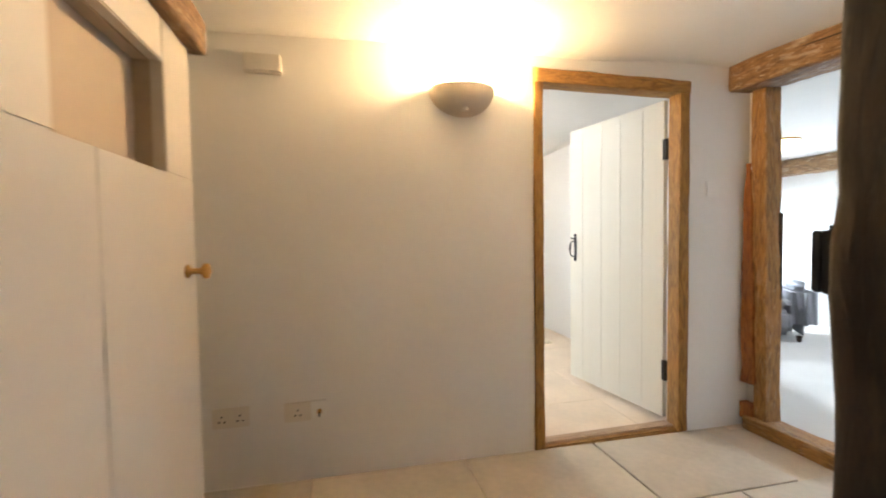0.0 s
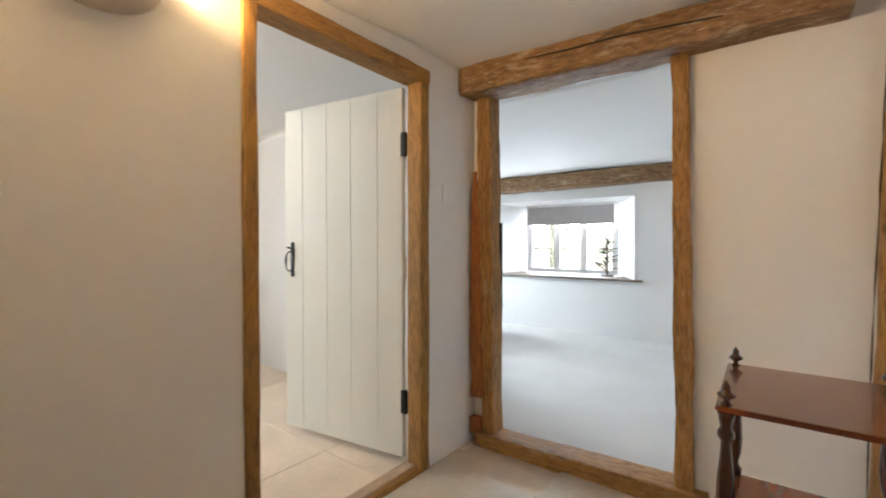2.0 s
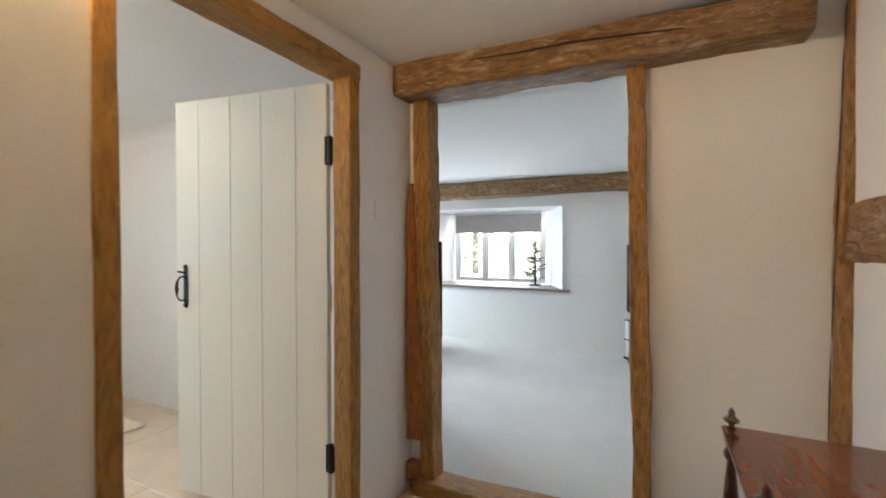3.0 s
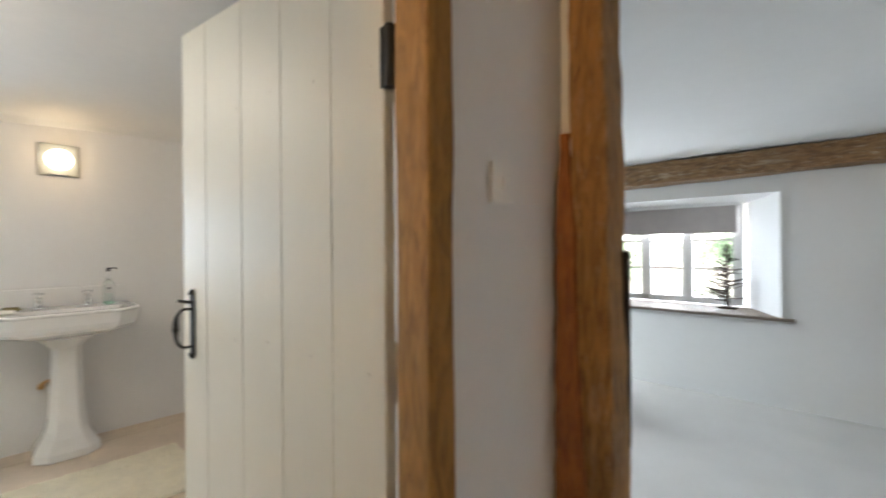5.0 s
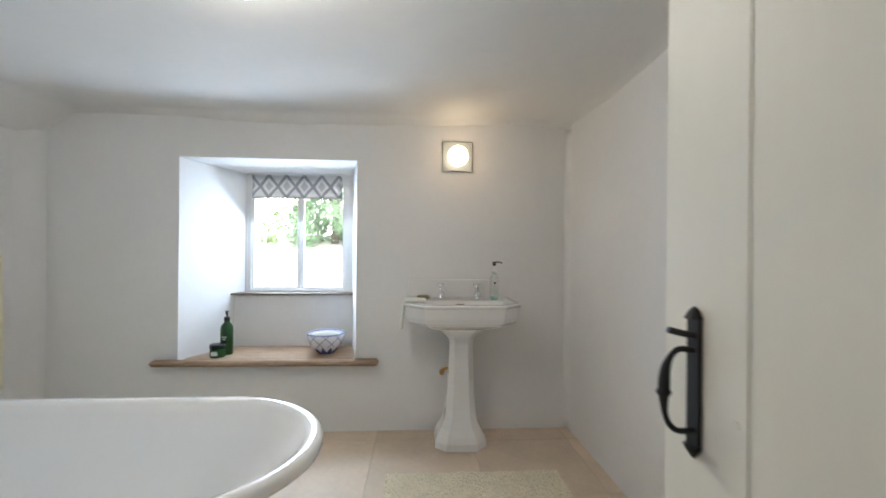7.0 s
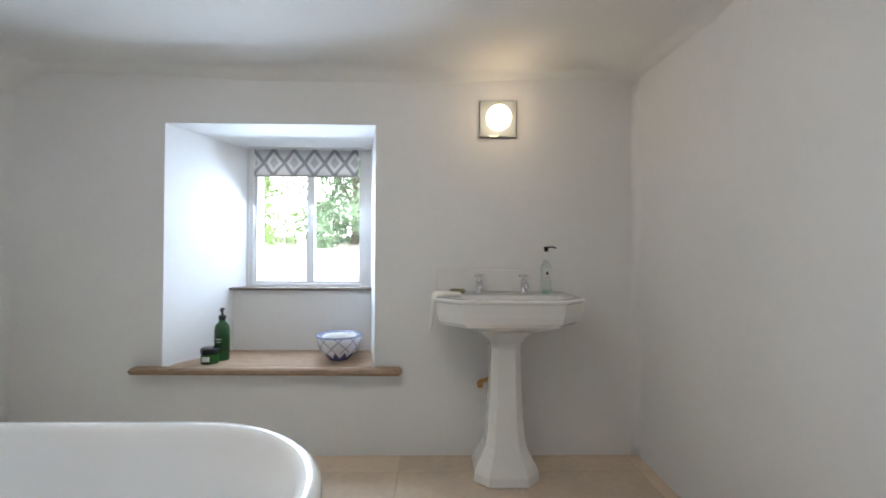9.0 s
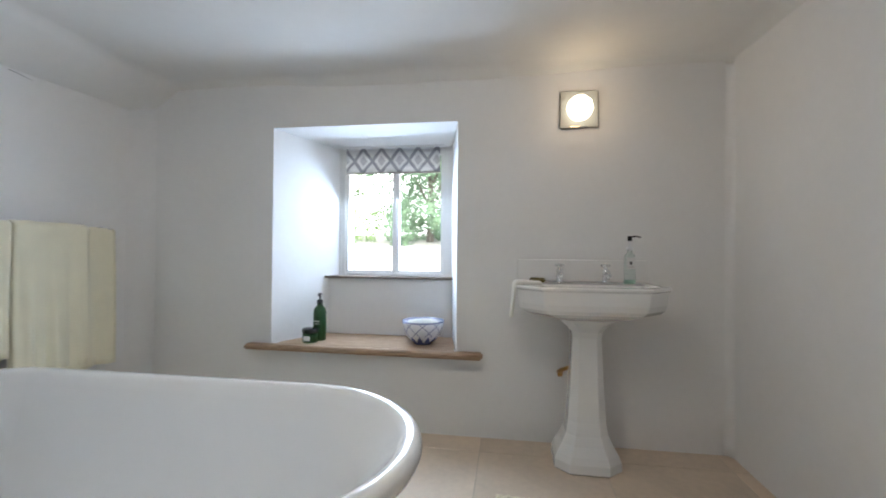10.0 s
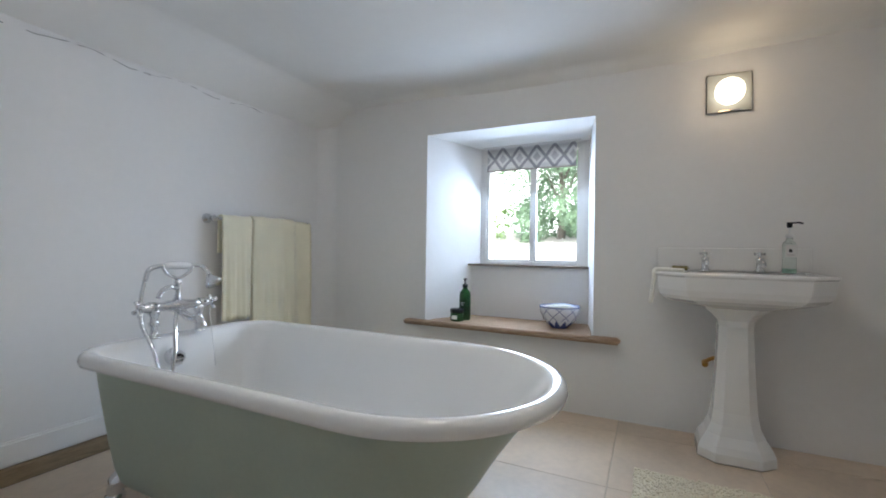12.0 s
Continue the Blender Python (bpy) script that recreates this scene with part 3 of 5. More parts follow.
part("grip", tube(curve_pts([(0.783, 0.004, 1.055), (0.785, 0.028, 1.056), (0.787, 0.043, 1.036), (0.788, 0.046, 1.000), (0.787, 0.043, 0.966), (0.785, 0.028, 0.948), (0.783, 0.004, 0.948)], 6),
                  [0.004] * 10 + [0.0045, 0.005, 0.006, 0.0065, 0.007, 0.0075, 0.008, 0.0075, 0.007, 0.0065, 0.006, 0.005, 0.0045] + [0.004] * 14, 8), M_IRON, latch, smooth=True)
part("grip_ball", lathe([(0.002, -0.009), (0.007, -0.006), (0.010, 0.0), (0.007, 0.006), (0.002, 0.009)], 12, (0.788, 0.046, 1.000)), M_IRON, latch, smooth=True)
part("thumb_piece", tube(curve_pts([(0.783, 0.003, 1.075), (0.785, 0.020, 1.078), (0.787, 0.040, 1.083)], 4), 0.0045, 8), M_IRON, latch)
part("latch_bar_end", tube([(0.838, -0.034, 1.085), (0.858, -0.034, 1.085)], 0.007, 8), M_IRON, latch)
for x in (0.08, 0.25, 0.41, 0.56, 0.72):
    for z in (0.29, 0.99, 1.59):
        part("nail", lathe([(0.005, 0.0), (0.004, 0.0014)], 8, (0, 0, 0)), M_DOOR, door_leaf).matrix_local = Matrix.Translation((x + 0.02 * math.sin(x * 40 + z * 9), 0.0, z + 0.012 * math.cos(x * 31))) @ Matrix.Rotation(radians(-90), 4, "X")

# ======== timber-framed opening to the living room ========
opening = thing("door_2", "old timber-framed opening to the living room", "door frame", kind="structure")
part("post", hewn((2.397, 1.690, 0.02), (2.397, 1.722, 1.92), 0.11, 0.082, 0.009, 11, 34), M_POST, opening, "worn timber post with traces of limewash", smooth=True)
part("post", hewn((2.395, 0.744, 0.04), (2.395, 0.776, 1.90), 0.12, 0.070, 0.010, 12, 34), M_POST, opening, "worn timber post with traces of limewash", smooth=True)
part("sill_beam", hewn((2.385, 0.66, 0.048), (2.385, 1.76, 0.022), 0.15, 0.092, 0.008, 13, 26), M_SILLBEAM, opening, "worn timber sill", smooth=True)
part("lintel", hewn((2.335, 0.262, 1.945), (2.335, 1.80, 1.985), 0.20, 0.165, 0.016, 14, 40, (0.88, 1.08)), M_BEAM_Y, opening, "heavy hewn lintel flecked with limewash", smooth=True)
split = curve_pts([(2.238, 0.62, 1.948), (2.233, 0.80, 1.962), (2.230, 1.0, 1.976), (2.229, 1.2, 1.978), (2.229, 1.42, 1.990)], 8)
part("split", tube(split, [0.002 + 0.003 * math.sin(math.pi * i / 32) for i in range(33)], 6), M_DARKOAK, opening, "long dark drying split")
part("red_batten", hewn((2.345, 1.752, 0.26), (2.340, 1.770, 1.50), 0.05, 0.075, 0.015, 15, 40, (1.0, 0.4), m=6), M_REDWOOD, opening, "raw reddish timber face beside the post", smooth=True)
part("red_stub", hewn((2.35, 1.757, 0.05), (2.35, 1.757, 0.14), 0.05, 0.07, 0.012, 16, 8, m=6), M_REDWOOD, opening, smooth=True)
part("latch_keep", box(2.432, 2.453, 1.657, 1.672, 0.74, 1.22, 0.004), M_DARKOAK, opening, "dark hardware strip on the post")
tagged(finish("trim_corner_post", hewn((2.335, 0.178, 0.0), (2.345, 0.138, 2.0), 0.05, 0.058, 0.010, 17, 34, (1.1, 0.9), m=8), M_POST, smooth=True), "slim worn corner post with an open check", "timber post", kind="structure")
tagged(finish("trim_post_check", tube(curve_pts([(2.312, 0.212, 0.25), (2.316, 0.204, 0.8), (2.322, 0.190, 1.3), (2.326, 0.180, 1.7), (2.330, 0.170, 1.97)], 6), [0.0008 + 0.0022 * abs(math.sin(i * 0.9)) for i in range(25)], 6), M_DARKOAK), "long open check beside the corner post", "crack", kind="structure")
tagged(finish("trim_mid_rail", hewn((1.25, 0.135, 1.252), (2.32, 0.135, 1.245), 0.06, 0.175, 0.016, 18, 34), M_BEAM_X, smooth=True), "worn horizontal timber rail in the partition", "timber beam", kind="structure")
tagged(finish("trim_entry_post", hewn((0.715, 0.125, 0.0), (0.700, 0.125, 2.0), 0.16, 0.15, 0.012, 19, 34), M_DARKOAK, smooth=True), "nearly black old oak door post", "timber post", kind="structure")
keep = thing("latch_keep_box", "black iron rim latch keep on the dark oak post", "latch", Matrix.Translation((0.655, 0.195, 1.056)))
part("case", box(-0.026, 0.02, -0.02, 0.02, 0.0, 0.085, 0.006), M_IRON, keep)
part("lip", box(-0.022, -0.016, 0.02, 0.032, 0.006, 0.079, 0.002), M_IRON, keep)

# ======== cupboard door beside the entry ========
cup = thing("cupboard_door", "white painted plank door with a recessed top panel and brass knob", "door", Matrix.Translation((-0.318, 0.318, 0.055)))
part("plank", box(-0.03, 0.0, 0.0, 0.40, 0.0, 1.242, 0.0014), M_CUPBOARD, cup)
part("plank", box(-0.03, 0.0, 0.4006, 0.912, 0.0, 1.242, 0.0014), M_CUPBOARD, cup)
part("stile", box(-0.03, 0.0, 0.0, 0.284, 1.2425, 1.625, 0.003), M_CUPBOARD, cup)
part("stile", box(-0.03, 0.0, 0.719, 0.912, 1.2425, 1.625, 0.003), M_CUPBOARD, cup)
part("top_rail", box(-0.03, 0.0, 0.286, 0.717, 1.512, 1.625, 0.003), M_CUPBOARD, cup)
# recess reveals and panel: browner and darker than the rest of the door
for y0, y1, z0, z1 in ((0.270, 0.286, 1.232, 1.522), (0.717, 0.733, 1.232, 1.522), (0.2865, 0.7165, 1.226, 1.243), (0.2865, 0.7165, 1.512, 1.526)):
    part("panel_reveal", box(-0.066, -0.0305, y0, y1, z0, z1, 0.002), M_TANBOARD, cup)
part("panel", box(-0.080, -0.0665, 0.27, 0.733, 1.226, 1.526, 0.002), M_TANBOARD, cup, "deeply recessed tan panel")
knob = part("knob", tube([(0.0, 0.835, 0.985), (0.006, 0.835, 0.985), (0.012, 0.835, 0.985), (0.034, 0.835, 0.985), (0.044, 0.835, 0.985), (0.056, 0.835, 0.985), (0.062, 0.835, 0.985)],
                         [0.019, 0.019, 0.008, 0.009, 0.022, 0.021, 0.006], 16), M_BRASS, cup, "round brass knob", smooth=True)
tagged(finish("trim_cupboard_lintel", hewn((-0.325, 0.16, 1.735), (-0.325, 1.262, 1.725), 0.09, 0.10, 0.012, 21, 30), M_BEAM_Y, smooth=True), "dark timber lintel over the cupboard door", "timber beam", kind="structure")

# ======== hall fittings ========
sconce = thing("wall_uplighter", "half-bowl plaster wall uplighter, lit warm", "wall light", Matrix.Translation((0.67, 1.80, 1.68)))
bm = bmesh.new()
rows_ = []
for k in range(13):
    ph = math.pi / 2 * k / 12
    rows_.append([bm.verts.new((0.158 * math.cos(math.pi * i / 28) * max(0.02, math.sin(ph)), -0.135 * math.sin(math.pi * i / 28) * max(0.02, math.sin(ph)), 0.125 * (1 - math.cos(ph)))) for i in range(29)])
inn = [[bm.verts.new((v.co.x * 0.94, v.co.y * 0.94, v.co.z * 0.97 + 0.006)) for v in r] for r in rows_]
for src, flip in ((rows_, False), (inn, True)):
    for a, b in zip(src, src[1:]):
        for i in range(28):
            q = (a[i], a[i + 1], b[i + 1], b[i])
            bm.faces.new(q[::-1] if flip else q)
for i in range(28):
    bm.faces.new((rows_[-1][i], rows_[-1][i + 1], inn[-1][i + 1], inn[-1][i]))
part("bowl", bm, M_PLASTERBOWL, sconce, smooth=True)
part("lamp_bulb", lathe([(0.004, 0.0), (0.012, 0.005), (0.013, 0.03), (0.022, 0.06), (0.024, 0.075), (0.015, 0.095), (0.003, 0.1)], 16, (0, -0.065, 0.05)), glow("bulb_lit", (1.0, 0.75, 0.4), 30), sconce, "lit bulb inside the bowl", smooth=True)
part("lampholder", lathe([(0.018, 0.0), (0.018, 0.04)], 12, (0, -0.065, 0.012)), M_SOCKET, sconce)
box_unit = thing("wall_box", "small white plastic wall box near the ceiling", "wall box", Matrix.Translation((-0.20, 1.80, 1.815)))
part("case", box(-0.075, 0.075, -0.035, 0.0, 0.0, 0.078, 0.006), M_SOCKET, box_unit)
part("cover", box(-0.068, 0.068, -0.039, -0.035, 0.006, 0.072, 0.003), M_SOCKET, box_unit)


def socket(x, z, w):
    s = thing("wall_socket", "flat pale wall socket plate low on the wall", "socket", Matrix.Translation((x, 1.80, z)), group="hall sockets")
    part("plate", box(-w / 2, w / 2, -0.009, 0.0, -0.043, 0.043, 0.003), M_SOCKET, s)
    for o in ((-0.036, 0.036) if w > 0.12 else (0.0,)):
        part("switch_rocker", box(o - 0.008, o + 0.008, -0.012, -0.009, 0.014, 0.034, 0.001), M_SOCKET, s)
        for dx, dz in ((0, 0.008), (-0.011, -0.014), (0.011, -0.014)):
            part("pin_hole", box(o + dx - 0.003, o + dx + 0.003, -0.0096, -0.009, dz - 0.004, dz + 0.004), M_BLACK, s)
    return s


socket(-0.37, 0.36, 0.146)
socket(-0.10, 0.355, 0.112)
plug = thing("telephone_socket", "small white socket with a brass plug in it", "socket", Matrix.Translation((-0.008, 1.80, 0.362)))
part("plate", box(-0.034, 0.034, -0.016, 0.0, -0.038, 0.038, 0.004), M_WHITE, plug)
part("plug", tube([(0.0, -0.016, -0.008), (0.0, -0.03, -0.008)], 0.010, 10), M_BRASS, plug)
part("cord_stub", tube([(0.0, -0.03, -0.008), (0.0, -0.038, -0.012), (0.0, -0.042, -0.024)], 0.004, 8), M_BLACK, plug)
sw = thing("light_switch", "flat white light switch plate", "light switch", Matrix.Translation((2.12, 1.80, 1.36)))
part("plate", box(-0.043, 0.043, -0.008, 0.0, -0.043, 0.043, 0.003), M_WHITE, sw)
part("rocker", box(-0.008, 0.008, -0.013, -0.008, -0.014, 0.014, 0.002), M_WHITE, sw)

# ======== whatnot ========
WX0, WX1, WY0, WY1 = 1.366, 1.708, 0.262, 0.548
wn0 = hall_z(1.54)
what = thing("whatnot", "polished mahogany three-tier whatnot with turned finials", "side table", Matrix.Translation((1.537, 0.405, wn0)))
hx, hy = (WX1 - WX0) / 2, (WY1 - WY0) / 2
for z in (0.12, 0.465, 0.758):
    part("shelf", box(-hx - 0.018, hx + 0.018, -hy - 0.018, hy + 0.018, z - 0.006, z + 0.006, 0.003, 2), M_MAHOG, what, "glossy mahogany tier")
turn = [(0.013, 0.0), (0.016, 0.008), (0.017, 0.02), (0.010, 0.03), (0.009, 0.04), (0.014, 0.06), (0.017, 0.10), (0.015, 0.15), (0.010, 0.20), (0.009, 0.22), (0.015, 0.23), (0.015, 0.24), (0.010, 0.25), (0.014, 0.27), (0.016, 0.28)]
fin = [(0.014, 0.0), (0.008, 0.008), (0.008, 0.014), (0.022, 0.022), (0.023, 0.027), (0.013, 0.034), (0.010, 0.042), (0.011, 0.047), (0.004, 0.057), (0.001, 0.062)]
foot_p = [(0.008, 0.0), (0.012, 0.012), (0.018, 0.04), (0.014, 0.07), (0.010, 0.085), (0.016, 0.10), (0.016, 0.111)]
for sx in (-1, 1):
    for sy in (-1, 1):
        c = (sx * hx, sy * hy)
        part("foot", lathe(foot_p, 16, (*c, 0.0)), M_MAHOG_DARK, what, smooth=True)
        for z0 in (0.129, 0.474):
            part("spindle", lathe([(r, z * (0.327 if z0 < 0.3 else 0.275) / 0.28) for r, z in turn], 16, (*c, z0)), M_MAHOG_DARK, what, smooth=True)
        part("finial", lathe([(r_ * 0.72, z_ * 0.80) for r_, z_ in fin], 16, (*c, 0.764)), M_MAHOG_DARK, what, smooth=True)

# ======== bathroom window ========
win = thing("window_1", "white painted two-light casement window in a deep recess", "window", kind="structure")
WYF, WYB = 5.375, 5.435
for a in ((0.155, 0.185, 0.862, 1.74), (0.870, 0.905, 0.862, 1.74)):
    part("frame_stile", box(a[0], a[1], WYF, WYB, a[2], a[3], 0.004), M_WHITE, win)
part("frame_head", box(0.185, 0.870, WYF, WYB, 1.69, 1.74, 0.004), M_WHITE, win)
part("frame_foot", box(0.185, 0.870, WYF - 0.012, WYB, 0.862, 0.882, 0.004), M_WHITE, win)
part("mullion", box(0.534, 0.550, WYF + 0.004, WYB, 0.882, 1.69, 0.004), M_WHITE, win)
for x0, x1 in ((0.185, 0.534), (0.550, 0.870)):
    sash = part("sash", box(x0, x0 + 0.015, WYF + 0.012, WYB - 0.01, 0.882, 1.69, 0.003), M_WHITE, win)
    part("sash_stile", box(x1 - 0.015, x1, WYF + 0.012, WYB - 0.01, 0.882, 1.69, 0.003), M_WHITE, sash)
    part("sash_rail", box(x0 + 0.015, x1 - 0.015, WYF + 0.012, WYB - 0.01, 0.882, 0.898, 0.003), M_WHITE, sash)
    pane = part("pane", box(x0 + 0.015, x1 - 0.015, 5.408, 5.412, 0.898, 1.69), M_GLASS, sash)
    pane.visible_shadow = False
part("window_ledge", box(0.045, 0.955, 5.262, 5.376, 0.848, 0.862, 0.003), M_SILLGREY, win, "thin dark ledge under the casement")
part("window_stay", tube([(0.868, 5.372, 0.92), (0.868, 5.35, 0.94), (0.868, 5.35, 0.99)], 0.006, 8), M_WHITE, win)
# gap closers between frame and reveal
tagged(finish("trim_window_fillet", box(0.905, 0.965, 5.375, 5.44, 0.848, 1.76), M_PLASTER), "white plaster fillet beside the casement", "trim", kind="structure")
tagged(finish("trim_window_fillet", box(0.08, 0.155, 5.375, 5.44, 0.848, 1.76), M_PLASTER), "white plaster fillet beside the casement", "trim", kind="structure")
tagged(finish("trim_window_head", box(0.08, 0.965, 5.375, 5.44, 1.74, 1.80), M_PLASTER), "white plaster fillet above the casement", "trim", kind="structure")

board = bmesh.new()
box(-0.06, 1.005, 4.92, 5.295, 0.452, 0.474, 0.002, 2, board)
sill = thing("window_sill_board", "oak window board with rounded waney front edge", "window sill", kind="")
part("board", board, M_SILL, sill)
nose = bmesh.new()
box(-0.235, 1.175, 4.848, 4.921, 0.444, 0.475, 0.011, 3, nose)
for v in nose.verts:
    v.co.y -= 0.02 * (v.co.x + 0.255) / 1.45 * (1 if v.co.y < 4.9 else 0)
    v.co.z += 0.004 * noise.noise((v.co.x * 5, 0, 0))
part("nosing", nose, M_SILL, sill, "rounded front edge of the board", smooth=True)

# patterned roman blind
def ogee_cloth():
    m = mat("ogee_print", (0.72, 0.72, 0.72), 0.9, vary=0.03, fine=250, bump=0.25)
    n, l = m.node_tree.nodes, m.node_tree.links
    co = n.new("ShaderNodeTexCoord")
    sep = n.new("ShaderNodeSeparateXYZ")
    l.new(co.outputs["Object"], sep.inputs[0])

    def op(kind, a, b=None):
        q = n.new("ShaderNodeMath")
        q.operation = kind
        for k, v in enumerate((a, b)):
            if v is None:
                continue
            if isinstance(v, (int, float)):
                q.inputs[k].default_value = v
            else:
                l.new(v, q.inputs[k])
        return q.outputs[0]
    u = op("ABSOLUTE", op("SUBTRACT", op("FRACT", op("MULTIPLY", sep.outputs[0], 1 / 0.128)), 0.5))
    v = op("ABSOLUTE", op("SUBTRACT", op("FRACT", op("MULTIPLY", sep.outputs[2], 1 / 0.165)), 0.5))
    d = op("ADD", u, v)
    band = op("LESS_THAN", op("ABSOLUTE", op("SUBTRACT", d, 0.5)), 0.10)
    eye_ = op("LESS_THAN", d, 0.22)
    k = op("MAXIMUM", band, op("MULTIPLY", eye_, 0.6))
    mx = n.new("ShaderNodeMix")
    mx.data_type = "RGBA"
    l.new(k, mx.inputs[0])
    l.new(n[m["ramp"]].outputs[0], mx.inputs[6])
    mx.inputs[7].default_value = (0.36, 0.36, 0.39, 1)
    l.new(mx.outputs[2], n["Principled BSDF"].inputs["Base Color"])
    return m


blind = thing("roman_blind", "grey and white ogee-patterned roman blind, drawn up", "blind", Matrix.Translation((0.0, 5.345, 1.565)))
bm = bmesh.new()
rowsb = []
for k in range(13):
    z = 0.168 * k / 12
    y = -0.012 * math.sin(k / 12 * math.pi * 3) * (1 - k / 14)
    rowsb.append([bm.verts.new((0.20 + 0.655 * i / 24, y + 0.002 * math.sin(i * 1.3 + k), z)) for i in range(25)])
for a, b in zip(rowsb, rowsb[1:]):
    for i in range(24):
        bm.faces.new((a[i], a[i + 1], b[i + 1], b[i]))
bmesh.ops.solidify(bm, geom=bm.faces[:], thickness=0.006)
part("fabric", bm, ogee_cloth(), blind, smooth=True)
part("headrail", box(0.17, 0.885, -0.014, 0.018, 0.168, 0.188, 0.003), M_WHITE, blind)
part("bottom_bar", box(0.20, 0.855, -0.010, 0.008, -0.006, 0.002, 0.002), M_BLIND, blind)

# things on the window board
bot = thing("pump_bottle", "dark green glass pump bottle with a black pump", "bottle", Matrix.Translation((0.150, 5.055, 0.474)) @ Matrix.Scale(1.14, 4))
part("body", lathe([(0.032, 0.0), (0.035, 0.004), (0.035, 0.15), (0.031, 0.172), (0.016, 0.188), (0.014, 0.2)], 28), M_GREENGLASS, bot, smooth=True)
part("label", lathe([(0.0354, 0.05), (0.0354, 0.12)], 28, close=False), M_GREENGLASS, bot, "printed band on the bottle")
part("print_bar", box(-0.014, 0.014, -0.0362, -0.0352, 0.105, 0.109), M_PAPER, bot)
part("print_bar", box(-0.010, 0.010, -0.0362, -0.0352, 0.092, 0.095), M_PAPER, bot)
pump = part("pump", lathe([(0.017, 0.2), (0.017, 0.218), (0.006, 0.221), (0.005, 0.245), (0.010, 0.247), (0.010, 0.255)], 18), M_BLACK, bot, smooth=True)
part("nozzle", tube([(0, 0, 0.251), (0.006, -0.02, 0.253), (0.01, -0.036, 0.246)], 0.0045, 8), M_BLACK, pump)
jar = thing("bath_jar", "squat dark green glass jar with a black lid", "jar", Matrix.Translation((0.122, 4.985, 0.474)))
part("body", lathe([(0.044, 0.0), (0.047, 0.006), (0.047, 0.05), (0.043, 0.058)], 28), M_GREENGLASS, jar, smooth=True)
part("lid", lathe([(0.048, 0.058), (0.049, 0.062), (0.049, 0.08), (0.046, 0.084)], 28), M_BLACK, jar, "black screw lid", smooth=True)
part("label", box(-0.02, 0.02, -0.0486, -0.047, 0.016, 0.042, 0.0005), M_PAPER, jar)


def china():
    """White china with blue pointed leaves at the foot, a lattice above them and a blue rim line."""
    m = mat("blue_printed_china", (0.76, 0.77, 0.82), 0.12, vary=0.01, bump=0, coat=0.5)
    n, l = m.node_tree.nodes, m.node_tree.links
    co = n.new("ShaderNodeTexCoord")
    sep = n.new("ShaderNodeSeparateXYZ")
    l.new(co.outputs["Object"], sep.inputs[0])

    def op(kind, a, b=None):
        q = n.new("ShaderNodeMath")
        q.operation = kind
        for k, v in enumerate((a, b)):
            if v is None:
                continue
            if isinstance(v, (int, float)):
                q.inputs[k].default_value = v
            else:
                l.new(v, q.inputs[k])
        return q.outputs[0]
    z = sep.outputs[2]
    turn_ = op("MULTIPLY", op("ARCTAN2", sep.outputs[1], sep.outputs[0]), 1 / (2 * math.pi))
    tooth = op("MULTIPLY", op("ABSOLUTE", op("SUBTRACT", op("FRACT", op("MULTIPLY", turn_, 12)), 0.5)), 2.0)
    leaves = op("LESS_THAN", z, op("ADD", op("MULTIPLY", tooth, 0.035), 0.012))
    up_, dn = (op("ABSOLUTE", op("SUBTRACT", op("FRACT", op(k, op("MULTIPLY", turn_, 9), op("MULTIPLY", z, 15.0))), 0.5)) for k in ("ADD", "SUBTRACT"))
    lattice = op("MULTIPLY", op("MAXIMUM", op("LESS_THAN", up_, 0.06), op("LESS_THAN", dn, 0.06)), op("GREATER_THAN", z, 0.045))
    rim_ = op("GREATER_THAN", z, 0.114)
    k = op("MAXIMUM", op("MAXIMUM", op("MULTIPLY", leaves, 0.95), op("MULTIPLY", lattice, 0.55)), op("MULTIPLY", rim_, 0.7))
    mx = n.new("ShaderNodeMix")
    mx.data_type = "RGBA"
    l.new(k, mx.inputs[0])
    l.new(n[m["ramp"]].outputs[0], mx.inputs[6])
    mx.inputs[7].default_value = (0.07, 0.10, 0.30, 1)
    l.new(mx.outputs[2], n["Principled BSDF"].inputs["Base Color"])
    return m


bowl = thing("china_bowl", "blue and white printed china bowl holding a rolled cloth", "bowl", Matrix.Translation((0.80, 5.085, 0.474)) @ Matrix.Scale(1.15, 4))
part("body", lathe([(0.048, 0.0), (0.052, 0.010), (0.062, 0.014), (0.090, 0.045), (0.105, 0.085), (0.112, 0.122), (0.108, 0.122), (0.100, 0.085), (0.084, 0.045), (0.05, 0.02)], 40), china(), bowl, smooth=True)
part("rolled_cloth", tube(curve_pts([(-0.072, 0.0, 0.094), (-0.03, -0.02, 0.108), (0.03, -0.015, 0.110), (0.072, 0.01, 0.094)], 5), 0.022, 12), M_CLOTH, bowl, "pale rolled cloth", smooth=True)

# ======== roll-top bath ========
BX0, BX1, BY0, BY1, BZ = -0.572, 1.118, 3.042, 3.900, 0.585


